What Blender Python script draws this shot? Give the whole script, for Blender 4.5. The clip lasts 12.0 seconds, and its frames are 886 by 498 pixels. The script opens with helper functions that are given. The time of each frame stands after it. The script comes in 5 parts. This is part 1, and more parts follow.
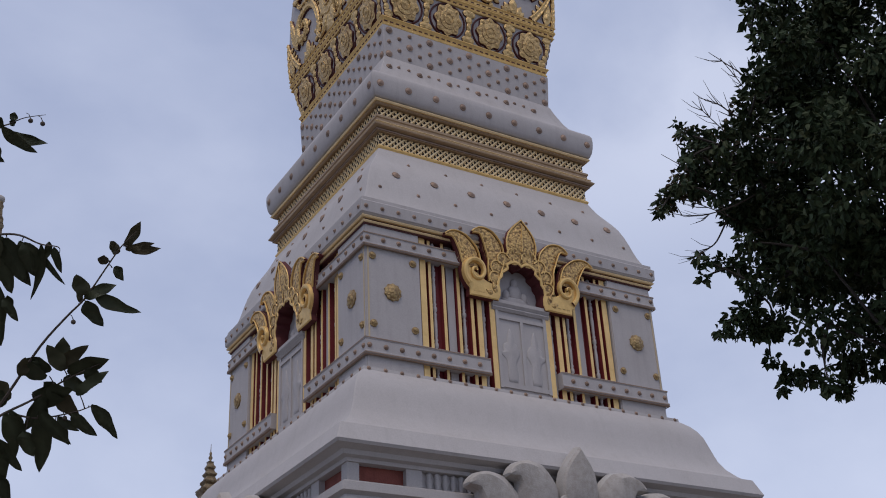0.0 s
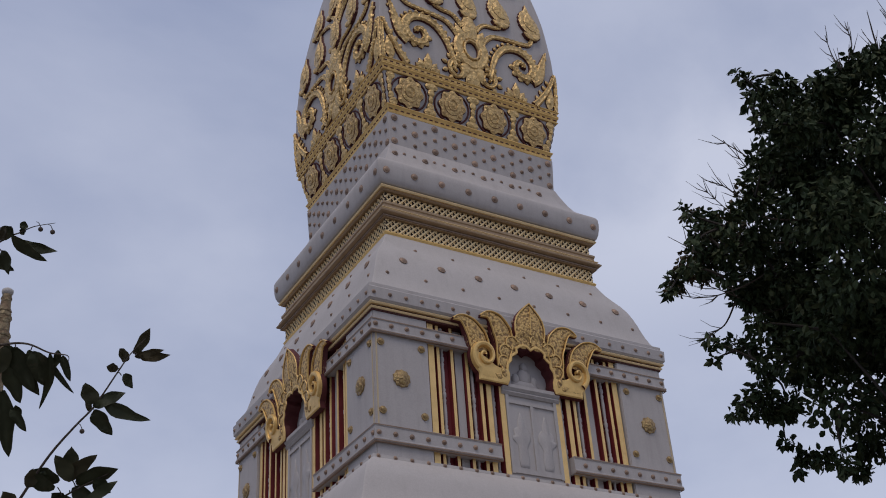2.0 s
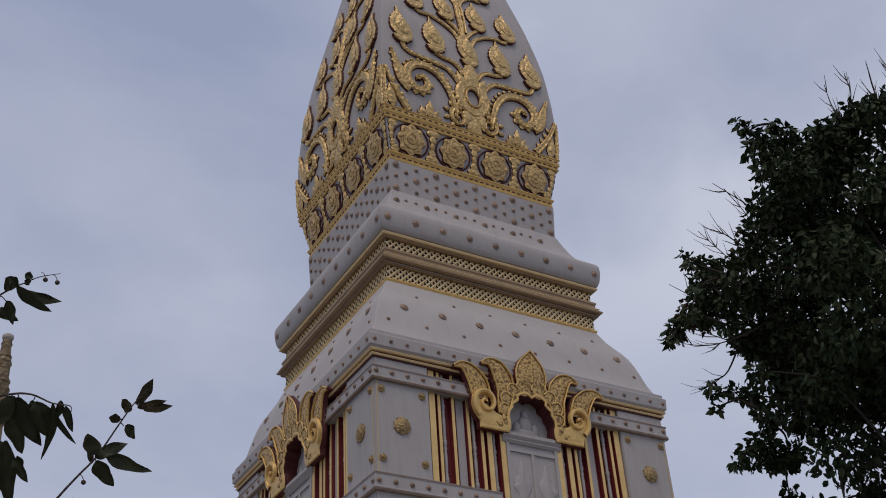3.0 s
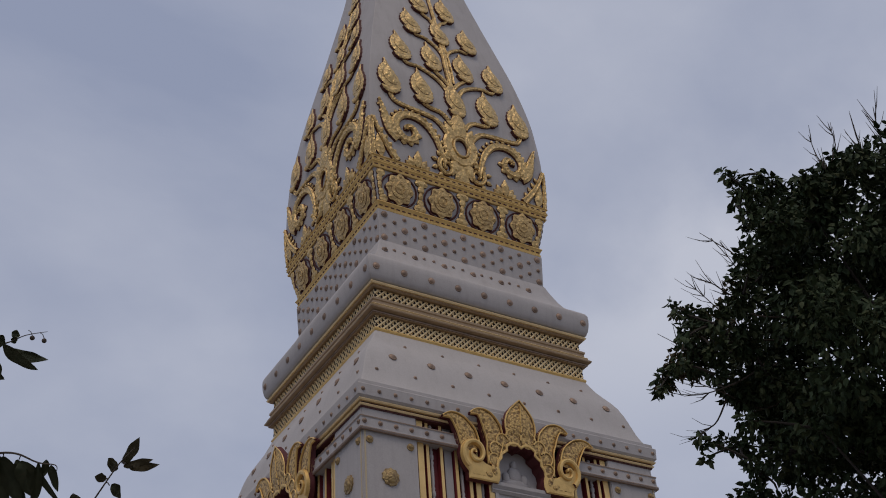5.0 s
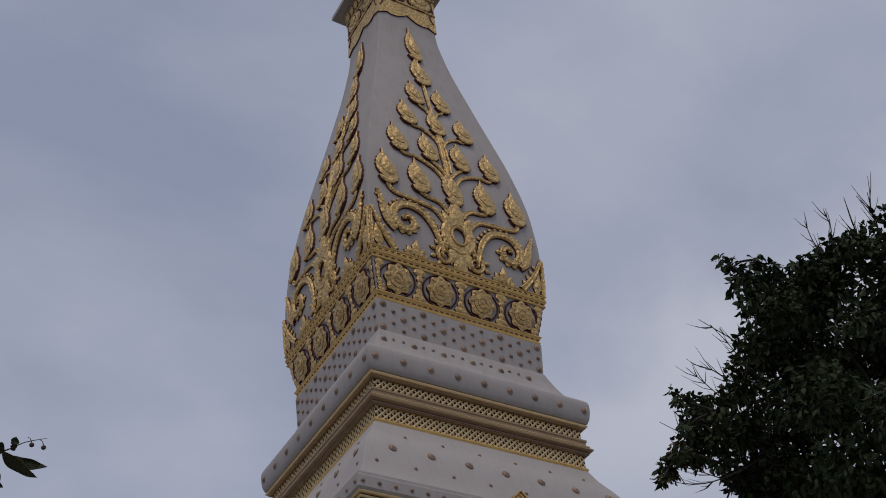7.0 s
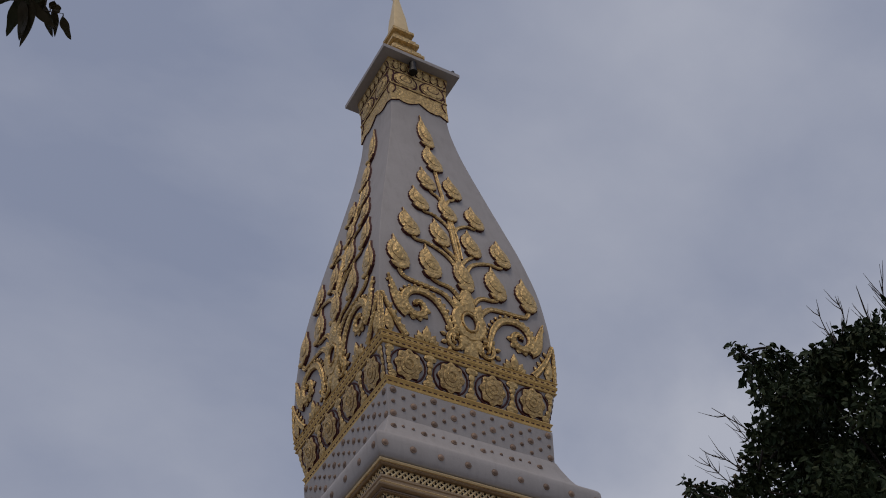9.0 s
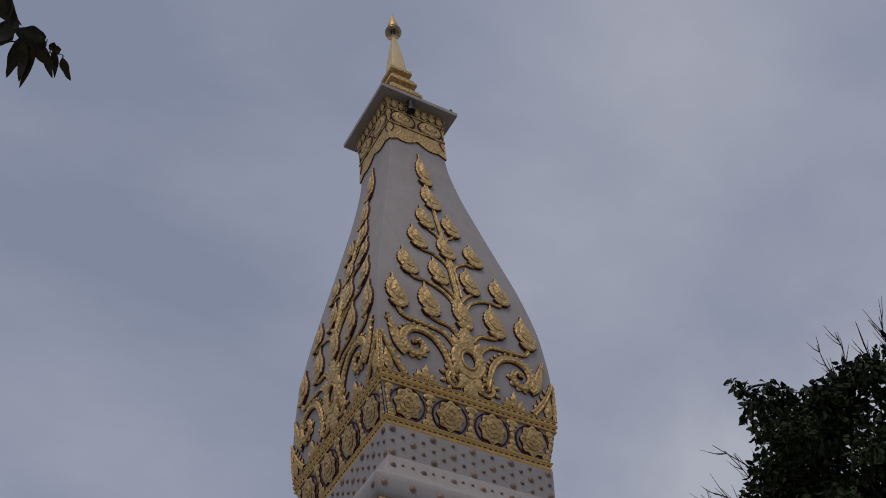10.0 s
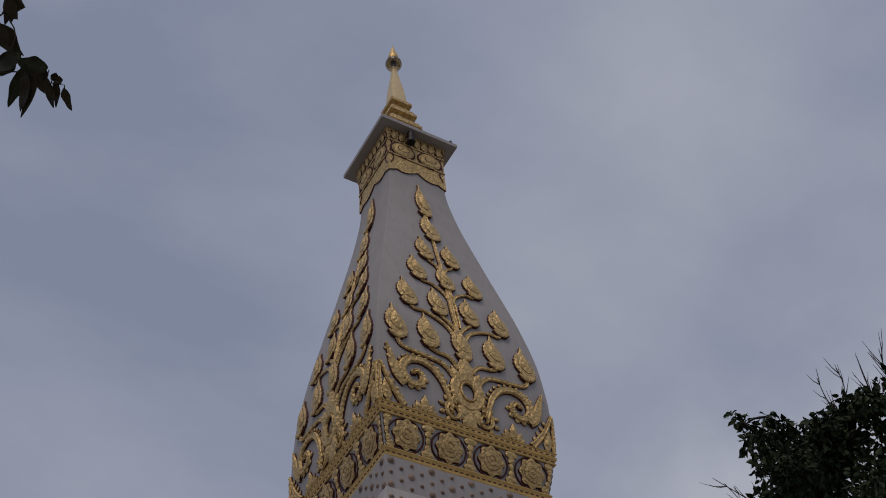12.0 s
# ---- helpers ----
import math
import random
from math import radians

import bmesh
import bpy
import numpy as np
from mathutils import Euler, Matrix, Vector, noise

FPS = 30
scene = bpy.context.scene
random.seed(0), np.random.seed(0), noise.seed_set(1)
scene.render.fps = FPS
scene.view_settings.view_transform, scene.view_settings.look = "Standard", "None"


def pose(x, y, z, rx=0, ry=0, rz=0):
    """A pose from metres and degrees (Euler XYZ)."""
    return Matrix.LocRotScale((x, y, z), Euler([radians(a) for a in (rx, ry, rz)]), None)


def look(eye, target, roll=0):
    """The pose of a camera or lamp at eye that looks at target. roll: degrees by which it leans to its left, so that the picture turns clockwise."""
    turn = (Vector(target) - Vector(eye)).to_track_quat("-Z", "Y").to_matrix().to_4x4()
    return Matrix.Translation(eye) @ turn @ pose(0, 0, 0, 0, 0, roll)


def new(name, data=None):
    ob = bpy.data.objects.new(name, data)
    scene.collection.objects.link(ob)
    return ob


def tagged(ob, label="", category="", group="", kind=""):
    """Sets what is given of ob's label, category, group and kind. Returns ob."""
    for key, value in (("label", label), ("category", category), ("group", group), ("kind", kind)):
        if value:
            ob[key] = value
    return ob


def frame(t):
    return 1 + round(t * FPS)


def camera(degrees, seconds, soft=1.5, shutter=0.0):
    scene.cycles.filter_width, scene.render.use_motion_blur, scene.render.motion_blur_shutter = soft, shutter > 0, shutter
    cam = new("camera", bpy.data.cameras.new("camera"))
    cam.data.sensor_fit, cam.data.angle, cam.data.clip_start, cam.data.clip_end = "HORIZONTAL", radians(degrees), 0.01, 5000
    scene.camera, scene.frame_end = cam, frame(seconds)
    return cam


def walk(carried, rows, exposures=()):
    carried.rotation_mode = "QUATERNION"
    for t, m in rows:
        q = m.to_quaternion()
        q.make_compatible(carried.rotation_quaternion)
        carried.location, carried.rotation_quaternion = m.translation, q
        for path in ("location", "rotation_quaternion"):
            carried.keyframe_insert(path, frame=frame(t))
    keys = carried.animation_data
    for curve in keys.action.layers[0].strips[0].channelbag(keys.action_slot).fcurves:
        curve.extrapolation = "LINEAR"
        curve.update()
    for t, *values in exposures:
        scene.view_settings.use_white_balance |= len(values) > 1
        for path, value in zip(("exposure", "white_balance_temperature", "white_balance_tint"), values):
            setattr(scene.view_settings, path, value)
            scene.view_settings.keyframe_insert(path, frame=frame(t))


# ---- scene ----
# ---------------------------------------------------------------- camera
cam = camera(42.23, 12.0, soft=1.0)
ROWS = [  # seconds, place, yaw, pitch, roll
    (0, -17.162, -28.619, 1.597, -31.78, 28.07, -3.18), (0.5, -17.162, -28.616, 1.608, -31.68, 28.95, -3.45), (1, -17.168, -28.629, 1.608, -31.80, 30.04, -3.86),
    (1.5, -17.169, -28.620, 1.622, -31.71, 31.06, -3.86), (2, -17.168, -28.622, 1.628, -31.66, 32.26, -4.12), (2.5, -17.174, -28.634, 1.628, -31.67, 33.34, -4.18),
    (3, -17.177, -28.633, 1.630, -31.79, 34.57, -4.00), (5, -17.182, -28.646, 1.636, -32.73, 36.97, -4.72), (5.5, -17.193, -28.663, 1.634, -32.80, 37.64, -4.81),
    (6, -17.189, -28.658, 1.639, -32.81, 38.73, -5.38), (6.5, -17.191, -28.662, 1.650, -33.09, 39.89, -5.84), (7, -17.194, -28.667, 1.646, -33.33, 41.33, -5.77),
    (9, -17.194, -28.667, 1.646, -33.15, 45.65, -5.32), (9.5, -17.194, -28.667, 1.646, -33.30, 46.64, -5.47), (10, -17.194, -28.667, 1.646, -33.51, 47.53, -5.89),
    (10.5, -17.194, -28.667, 1.646, -33.77, 48.23, -6.14), (11, -17.194, -28.667, 1.646, -33.80, 48.84, -5.82), (11.5, -17.194, -28.667, 1.646, -33.72, 49.06, -5.95),
    (12, -17.194, -28.667, 1.646, -33.79, 49.06, -5.90)]
walk(cam, [(t, pose(x, y, z, 90 + p, 0, yw) @ pose(0, 0, 0, 0, 0, r)) for t, x, y, z, yw, p, r in ROWS],
     exposures=[(0, 0.31, 5960, 13), (1.5, 0.23, 6090, 13), (3, 0.13, 6310, 12), (5, 0.02, 6420, 11), (7, -0.12, 6410, 11), (9, -0.28, 6410, 11), (12, -0.37, 6410, 11)])

# ---------------------------------------------------------------- world and sun
SUN_EL, SUN_AZ = 58, 224   # degrees; azimuth clockwise from +y
world = bpy.data.worlds.new("sky")
scene.world = world
world.use_nodes = True
wn = world.node_tree.nodes
wl = world.node_tree.links
wn.clear()
w_out = wn.new("ShaderNodeOutputWorld")
w_bg = wn.new("ShaderNodeBackground")
w_bg.inputs["Strength"].default_value = 0.1
w_sky = wn.new("ShaderNodeTexSky")
w_sky.sky_type = "NISHITA"
w_sky.sun_disc = False
w_sky.sun_elevation = radians(SUN_EL)
w_sky.sun_rotation = radians(SUN_AZ)
w_sky.air_density, w_sky.dust_density = 1.0, 1.5
w_co = wn.new("ShaderNodeTexCoord")
w_map = wn.new("ShaderNodeMapping")
w_map.inputs["Scale"].default_value = (1.0, 1.0, 1.8)
w_map.inputs["Rotation"].default_value = (0.25, 0.5, 0.3)
w_n1 = wn.new("ShaderNodeTexNoise")
w_n1.inputs["Scale"].default_value = 2.1
w_n1.inputs["Detail"].default_value = 7
w_n1.inputs["Roughness"].default_value = 0.5
w_n1.inputs["Distortion"].default_value = 0.25
w_rmp = wn.new("ShaderNodeValToRGB")
w_rmp.color_ramp.elements[0].position = 0.20
w_rmp.color_ramp.elements[0].color = (2.95, 3.3, 4.42, 1)
w_rmp.color_ramp.elements[1].position = 0.68
w_rmp.color_ramp.elements[1].color = (5.5, 5.68, 6.4, 1)
w_cov = wn.new("ShaderNodeMixRGB")
w_cov.inputs["Fac"].default_value = 0.86
wl.new(w_co.outputs["Generated"], w_map.inputs["Vector"])
wl.new(w_map.outputs["Vector"], w_n1.inputs["Vector"])
w_n2 = wn.new("ShaderNodeTexNoise")
w_n2.inputs["Scale"].default_value, w_n2.inputs["Detail"].default_value, w_n2.inputs["Roughness"].default_value = 6.5, 6, 0.55
w_map2 = wn.new("ShaderNodeMapping")
w_map2.inputs["Scale"].default_value = (0.6, 1.5, 1.2)
w_map2.inputs["Rotation"].default_value = (0.5, 0.3, 0.9)
w_mx = wn.new("ShaderNodeMath")
w_mx.operation = "MULTIPLY_ADD"
w_mx.inputs[1].default_value, w_mx.inputs[2].default_value = 0.22, -0.11
w_sum = wn.new("ShaderNodeMath")
w_sum.operation = "ADD"
wl.new(w_co.outputs["Generated"], w_map2.inputs["Vector"])
wl.new(w_map2.outputs["Vector"], w_n2.inputs["Vector"])
wl.new(w_n2.outputs["Fac"], w_mx.inputs[0])
wl.new(w_n1.outputs["Fac"], w_sum.inputs[0])
wl.new(w_mx.outputs["Value"], w_sum.inputs[1])
w_dot = wn.new("ShaderNodeVectorMath")   # thinner cloud towards one side of the sky
w_dot.operation = "DOT_PRODUCT"
w_dot.inputs[1].default_value = (0.24, 0.05, -0.20)
w_all = wn.new("ShaderNodeMath")
w_all.operation = "ADD"
w_off = wn.new("ShaderNodeMath")
w_off.operation = "SUBTRACT"
w_off.inputs[1].default_value = 0.066
wl.new(w_co.outputs["Generated"], w_dot.inputs[0])
wl.new(w_dot.outputs["Value"], w_off.inputs[0])
wl.new(w_sum.outputs["Value"], w_all.inputs[0])
wl.new(w_off.outputs["Value"], w_all.inputs[1])
w_bd = wn.new("ShaderNodeVectorMath")   # a long bright streak of cirrus along one great circle, frayed by the cloud noise
w_bd.operation = "DOT_PRODUCT"
w_bd.inputs[1].default_value = (0.548, 0.220, -0.807)
w_rd = wn.new("ShaderNodeVectorMath")
w_rd.operation = "DOT_PRODUCT"
w_rd.inputs[1].default_value = (0.85, -0.53, 0.0)
w_side = wn.new("ShaderNodeMapRange")
w_side.inputs["From Min"].default_value, w_side.inputs["From Max"].default_value = -0.05, 0.3
w_side.inputs["To Min"].default_value, w_side.inputs["To Max"].default_value = 0.03, 0.40
wl.new(w_co.outputs["Generated"], w_bd.inputs[0])
wl.new(w_co.outputs["Generated"], w_rd.inputs[0])
wl.new(w_rd.outputs["Value"], w_side.inputs["Value"])


def w_math(op, a, b):
    n = wn.new("ShaderNodeMath")
    n.operation = op
    for k, v in enumerate((a, b)):
        if isinstance(v, (int, float)):
            n.inputs[k].default_value = v
        else:
            wl.new(v, n.inputs[k])
    return n.outputs["Value"]


w_fray = w_math("ADD", w_bd.outputs["Value"], w_math("MULTIPLY", w_math("SUBTRACT", w_sum.outputs["Value"], 0.5), 0.35))
w_exp = w_math("POWER", 2.718, w_math("MULTIPLY", w_math("MULTIPLY", w_fray, w_fray), -200.0))
w_fin = w_math("ADD", w_all.outputs["Value"], w_math("MULTIPLY", w_exp, w_side.outputs["Result"]))
wl.new(w_fin, w_rmp.inputs["Fac"])
wl.new(w_sky.outputs["Color"], w_cov.inputs["Color1"])
wl.new(w_rmp.outputs["Color"], w_cov.inputs["Color2"])
wl.new(w_cov.outputs["Color"], w_bg.inputs["Color"])
wl.new(w_bg.outputs["Background"], w_out.inputs["Surface"])

sun = new("sun", bpy.data.lights.new("sun", "SUN"))
sun.data.energy, sun.data.angle, sun.data.color = 1.0, radians(32), (1.0, 0.86, 0.68)
sun_dir = Vector((math.sin(radians(SUN_AZ)) * math.cos(radians(SUN_EL)), math.cos(radians(SUN_AZ)) * math.cos(radians(SUN_EL)), math.sin(radians(SUN_EL))))
sun.matrix_world = look(sun_dir * 80, (0, 0, 0))


# ---------------------------------------------------------------- materials
def material(name, base, second, rough=0.6, metal=0.0, scale=2.0, fine=40.0, bump=0.15, stain=0.5, per_object=0.0, carve=0.0, ground=(0.10, 0.045, 0.02), gaps=0.55, streaks=0.0):
    """Two-scale surface: broad stains towards the second colour, fine grain in bump and gloss."""
    m = bpy.data.materials.new(name)
    m.use_nodes = True
    n, l = m.node_tree.nodes, m.node_tree.links
    b = n["Principled BSDF"]
    co = n.new("ShaderNodeTexCoord")
    big = n.new("ShaderNodeTexNoise")
    big.inputs["Scale"].default_value, big.inputs["Detail"].default_value, big.inputs["Roughness"].default_value = scale, 6, 0.62
    small = n.new("ShaderNodeTexNoise")
    small.inputs["Scale"].default_value, small.inputs["Detail"].default_value = fine, 4
    ramp = n.new("ShaderNodeValToRGB")
    ramp.color_ramp.elements[0].position, ramp.color_ramp.elements[1].position = 0.42, 0.78
    mix = n.new("ShaderNodeMixRGB")
    mix.inputs["Color1"].default_value, mix.inputs["Color2"].default_value = (*base, 1), (*second, 1)
    mul = n.new("ShaderNodeMath")
    mul.operation = "MULTIPLY"
    mul.inputs[1].default_value = stain
    l.new(co.outputs["Object"], big.inputs["Vector"])
    l.new(co.outputs["Object"], small.inputs["Vector"])
    l.new(big.outputs["Fac"], ramp.inputs["Fac"])
    l.new(ramp.outputs["Color"], mul.inputs[0])
    l.new(mul.outputs["Value"], mix.inputs["Fac"])
    grain = n.new("ShaderNodeMixRGB")
    grain.blend_type = "OVERLAY"
    grain.inputs["Fac"].default_value = 0.15
    mixed = mix.outputs["Color"]
    if streaks:
        # rain streaks, drawn out down the wall
        smap = n.new("ShaderNodeMapping")
        smap.inputs["Scale"].default_value = (3.2, 3.2, 0.28)
        sn = n.new("ShaderNodeTexNoise")
        sn.inputs["Scale"].default_value, sn.inputs["Detail"].default_value = 1.6, 5
        sr = n.new("ShaderNodeMapRange")
        sr.inputs["From Min"].default_value, sr.inputs["From Max"].default_value, sr.inputs["To Max"].default_value = 0.5, 0.78, streaks
        sm = n.new("ShaderNodeMixRGB")
        sm.inputs["Color2"].default_value = (second[0] * 0.62, second[1] * 0.6, second[2] * 0.56, 1)
        l.new(co.outputs["Object"], smap.inputs["Vector"])
        l.new(smap.outputs["Vector"], sn.inputs["Vector"])
        l.new(sn.outputs["Fac"], sr.inputs["Value"])
        l.new(sr.outputs["Result"], sm.inputs["Fac"])
        l.new(mixed, sm.inputs["Color1"])
        mixed = sm.outputs["Color"]
    l.new(mixed, grain.inputs["Color1"])
    l.new(small.outputs["Fac"], grain.inputs["Color2"])
    col = grain.outputs["Color"]
    if per_object:
        info = n.new("ShaderNodeObjectInfo")
        hsv = n.new("ShaderNodeHueSaturation")
        mr = n.new("ShaderNodeMapRange")
        mr.inputs["To Min"].default_value, mr.inputs["To Max"].default_value = 1 - per_object, 1 + per_object
        l.new(info.outputs["Random"], mr.inputs["Value"])
        l.new(mr.outputs["Result"], hsv.inputs["Value"])
        l.new(col, hsv.inputs["Color"])
        col = hsv.outputs["Color"]
    l.new(col, b.inputs["Base Color"])
    b.inputs["Metallic"].default_value = metal
    rr = n.new("ShaderNodeMapRange")
    rr.inputs["To Min"].default_value, rr.inputs["To Max"].default_value = max(rough - 0.12, 0.05), min(rough + 0.15, 1)
    l.new(big.outputs["Fac"], rr.inputs["Value"])
    l.new(rr.outputs["Result"], b.inputs["Roughness"])
    bp = n.new("ShaderNodeBump")
    bp.inputs["Strength"].default_value, bp.inputs["Distance"].default_value = bump, 0.02
    l.new(small.outputs["Fac"], bp.inputs["Height"])
    if carve:
        vor = n.new("ShaderNodeTexVoronoi")
        vor.feature = "SMOOTH_F1"
        vor.inputs["Scale"].default_value = carve
        b2 = n.new("ShaderNodeBump")
        b2.inputs["Strength"].default_value, b2.inputs["Distance"].default_value = 0.9, 0.6 / carve
        warp = n.new("ShaderNodeTexNoise")
        warp.inputs["Scale"].default_value, warp.inputs["Detail"].default_value = carve * 0.9, 3
        wv = n.new("ShaderNodeVectorMath")
        wv.operation = "MULTIPLY_ADD"
        wv.inputs[1].default_value = (1.4 / carve, 1.4 / carve, 1.4 / carve)
        l.new(co.outputs["Object"], warp.inputs["Vector"])
        l.new(warp.outputs["Color"], wv.inputs[0])
        l.new(co.outputs["Object"], wv.inputs[2])
        l.new(wv.outputs["Vector"], vor.inputs["Vector"])
        inv = n.new("ShaderNodeMath")
        inv.operation = "SUBTRACT"
        inv.inputs[0].default_value = 1.0
        l.new(vor.outputs["Distance"], inv.inputs[1])
        l.new(inv.outputs["Value"], b2.inputs["Height"])
        # shade painted into the carving's hollows, as a dark ground colour
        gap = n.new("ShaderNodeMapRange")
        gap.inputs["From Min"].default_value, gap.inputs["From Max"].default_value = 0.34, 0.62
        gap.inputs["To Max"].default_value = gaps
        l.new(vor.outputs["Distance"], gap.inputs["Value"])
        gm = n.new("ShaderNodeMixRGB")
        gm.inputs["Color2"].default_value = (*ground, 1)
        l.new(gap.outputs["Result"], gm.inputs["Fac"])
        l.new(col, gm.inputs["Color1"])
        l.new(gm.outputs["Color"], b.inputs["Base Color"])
        l.new(bp.outputs["Normal"], b2.inputs["Normal"])
        l.new(b2.outputs["Normal"], b.inputs["Normal"])
    else:
        l.new(bp.outputs["Normal"], b.inputs["Normal"])
    return m


WHITE = material("white_limewash", (0.435, 0.405, 0.387), (0.36, 0.33, 0.308), 0.75, 0, 0.7, 30, 0.08, 0.4, streaks=0.14)
GREY = material("grey_white_paint", (0.41, 0.38, 0.365), (0.325, 0.295, 0.28), 0.7, 0, 0.9, 35, 0.08, 0.45, streaks=0.22)
GOLD = material("gilding", (0.78, 0.52, 0.185), (0.52, 0.32, 0.10), 0.42, 0.4, 3.0, 45, 0.3, 0.7)
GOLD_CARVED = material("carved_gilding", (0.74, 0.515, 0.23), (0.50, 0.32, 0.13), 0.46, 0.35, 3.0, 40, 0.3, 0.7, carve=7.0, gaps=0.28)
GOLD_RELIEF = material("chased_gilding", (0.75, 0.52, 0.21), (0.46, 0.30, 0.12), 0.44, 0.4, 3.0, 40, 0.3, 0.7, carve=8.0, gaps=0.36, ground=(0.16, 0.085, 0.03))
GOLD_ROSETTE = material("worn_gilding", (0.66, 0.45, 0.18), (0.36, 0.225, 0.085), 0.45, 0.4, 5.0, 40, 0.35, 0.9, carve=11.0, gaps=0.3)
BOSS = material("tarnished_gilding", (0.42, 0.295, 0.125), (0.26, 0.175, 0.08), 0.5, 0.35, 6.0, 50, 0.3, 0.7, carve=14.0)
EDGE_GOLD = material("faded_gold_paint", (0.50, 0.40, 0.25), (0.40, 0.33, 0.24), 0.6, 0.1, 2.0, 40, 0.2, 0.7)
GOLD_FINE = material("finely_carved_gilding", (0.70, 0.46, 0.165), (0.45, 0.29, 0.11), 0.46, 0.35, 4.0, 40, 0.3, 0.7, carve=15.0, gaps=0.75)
GOLD_BAR = material("gold_bar_paint", (0.80, 0.55, 0.22), (0.58, 0.37, 0.13), 0.48, 0.3, 3.0, 50, 0.15, 0.6)
GOLD_PALE = material("pale_gold_paint", (0.86, 0.66, 0.36), (0.66, 0.47, 0.22), 0.5, 0.25, 3.0, 50, 0.15, 0.5)
BRONZE = material("dull_bronze", (0.34, 0.235, 0.135), (0.20, 0.135, 0.08), 0.45, 0.3, 2.0, 40, 0.2, 0.6)
STUD = material("aged_copper_stud", (0.29, 0.20, 0.14), (0.16, 0.105, 0.08), 0.55, 0.35, 6.0, 60, 0.2, 0.6, per_object=0.25)
MAROON = material("dark_maroon_lacquer", (0.095, 0.013, 0.014), (0.05, 0.009, 0.01), 0.6, 0, 3.0, 40, 0.15, 0.6)
RED = material("dark_red_lacquer", (0.155, 0.014, 0.018), (0.08, 0.009, 0.011), 0.55, 0, 3.0, 40, 0.15, 0.6)
# dark red of the relief's sides, deepened to paint in the outlines' shade
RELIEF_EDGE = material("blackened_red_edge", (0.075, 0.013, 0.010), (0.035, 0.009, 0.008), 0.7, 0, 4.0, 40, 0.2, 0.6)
BRICK = material("fired_red_brick", (0.19, 0.055, 0.038), (0.10, 0.032, 0.025), 0.85, 0, 3.0, 30, 0.4, 0.7, per_object=0.2)
STONE = material("weathered_stucco", (0.42, 0.385, 0.35), (0.27, 0.24, 0.20), 0.85, 0, 6.0, 30, 0.4, 0.8, streaks=0.2)
STONE_RIM = material("stucco_rim", (0.44, 0.415, 0.39), (0.32, 0.295, 0.26), 0.8, 0, 3.0, 30, 0.3, 0.6)
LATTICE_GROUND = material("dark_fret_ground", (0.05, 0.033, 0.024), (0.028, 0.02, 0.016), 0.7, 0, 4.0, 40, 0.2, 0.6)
EDGE = material("rusty_edge_paint", (0.27, 0.19, 0.135), (0.17, 0.115, 0.085), 0.65, 0.1, 2.0, 40, 0.2, 0.7)
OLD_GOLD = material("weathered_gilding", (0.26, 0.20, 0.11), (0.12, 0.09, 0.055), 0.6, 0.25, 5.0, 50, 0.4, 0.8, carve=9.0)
IRON = material("black_iron", (0.02, 0.02, 0.022), (0.035, 0.03, 0.028), 0.5, 0.6, 8.0, 60, 0.2, 0.5)
PAVING = material("grey_paving", (0.20, 0.185, 0.165), (0.13, 0.12, 0.105), 0.85, 0, 0.4, 12, 0.2, 0.6)
ROOF_TILE = material("orange_roof_tile", (0.40, 0.13, 0.05), (0.25, 0.08, 0.04), 0.6, 0, 1.0, 20, 0.3, 0.6)
BARK = material("dark_brown_bark", (0.035, 0.027, 0.021), (0.02, 0.016, 0.013), 0.9, 0, 6.0, 50, 0.6, 0.7)
TWIG = material("brown_twig", (0.075, 0.055, 0.04), (0.045, 0.036, 0.028), 0.85, 0, 20.0, 90, 0.4, 0.6)


def leaf_material(name, c1, c2, c3, gloss):
    m = bpy.data.materials.new(name)
    m.use_nodes = True
    n, l = m.node_tree.nodes, m.node_tree.links
    b = n["Principled BSDF"]
    geo = n.new("ShaderNodeNewGeometry")
    r = n.new("ShaderNodeValToRGB")
    r.color_ramp.elements[0].color, r.color_ramp.elements[1].color = (*c1, 1), (*c3, 1)
    e = r.color_ramp.elements.new(0.6)
    e.color = (*c2, 1)
    l.new(geo.outputs["Random Per Island"], r.inputs["Fac"])
    ns = n.new("ShaderNodeTexNoise")
    ns.inputs["Scale"].default_value = 60
    mx = n.new("ShaderNodeMixRGB")
    mx.blend_type = "OVERLAY"
    mx.inputs["Fac"].default_value = 0.35
    co = n.new("ShaderNodeTexCoord")
    l.new(co.outputs["Object"], ns.inputs["Vector"])
    l.new(r.outputs["Color"], mx.inputs["Color1"])
    l.new(ns.outputs["Fac"], mx.inputs["Color2"])
    l.new(mx.outputs["Color"], b.inputs["Base Color"])
    b.inputs["Roughness"].default_value = gloss
    b.inputs["Specular IOR Level"].default_value = 0.25
    return m


LEAF = leaf_material("dark_leaf", (0.02, 0.034, 0.013), (0.03, 0.047, 0.017), (0.05, 0.058, 0.024), 0.7)
LEAF_BROWN = leaf_material("withered_leaf", (0.06, 0.05, 0.022), (0.085, 0.06, 0.03), (0.05, 0.055, 0.02), 0.6)
LEAF_LONG = leaf_material("long_dark_leaf", (0.055, 0.066, 0.038), (0.072, 0.08, 0.043), (0.105, 0.082, 0.046), 0.45)

GLASS = bpy.data.materials.new("crystal")
GLASS.use_nodes = True
gb = GLASS.node_tree.nodes["Principled BSDF"]
gb.inputs["Transmission Weight"].default_value = 1.0
gb.inputs["Roughness"].default_value = 0.03
gb.inputs["IOR"].default_value = 1.5


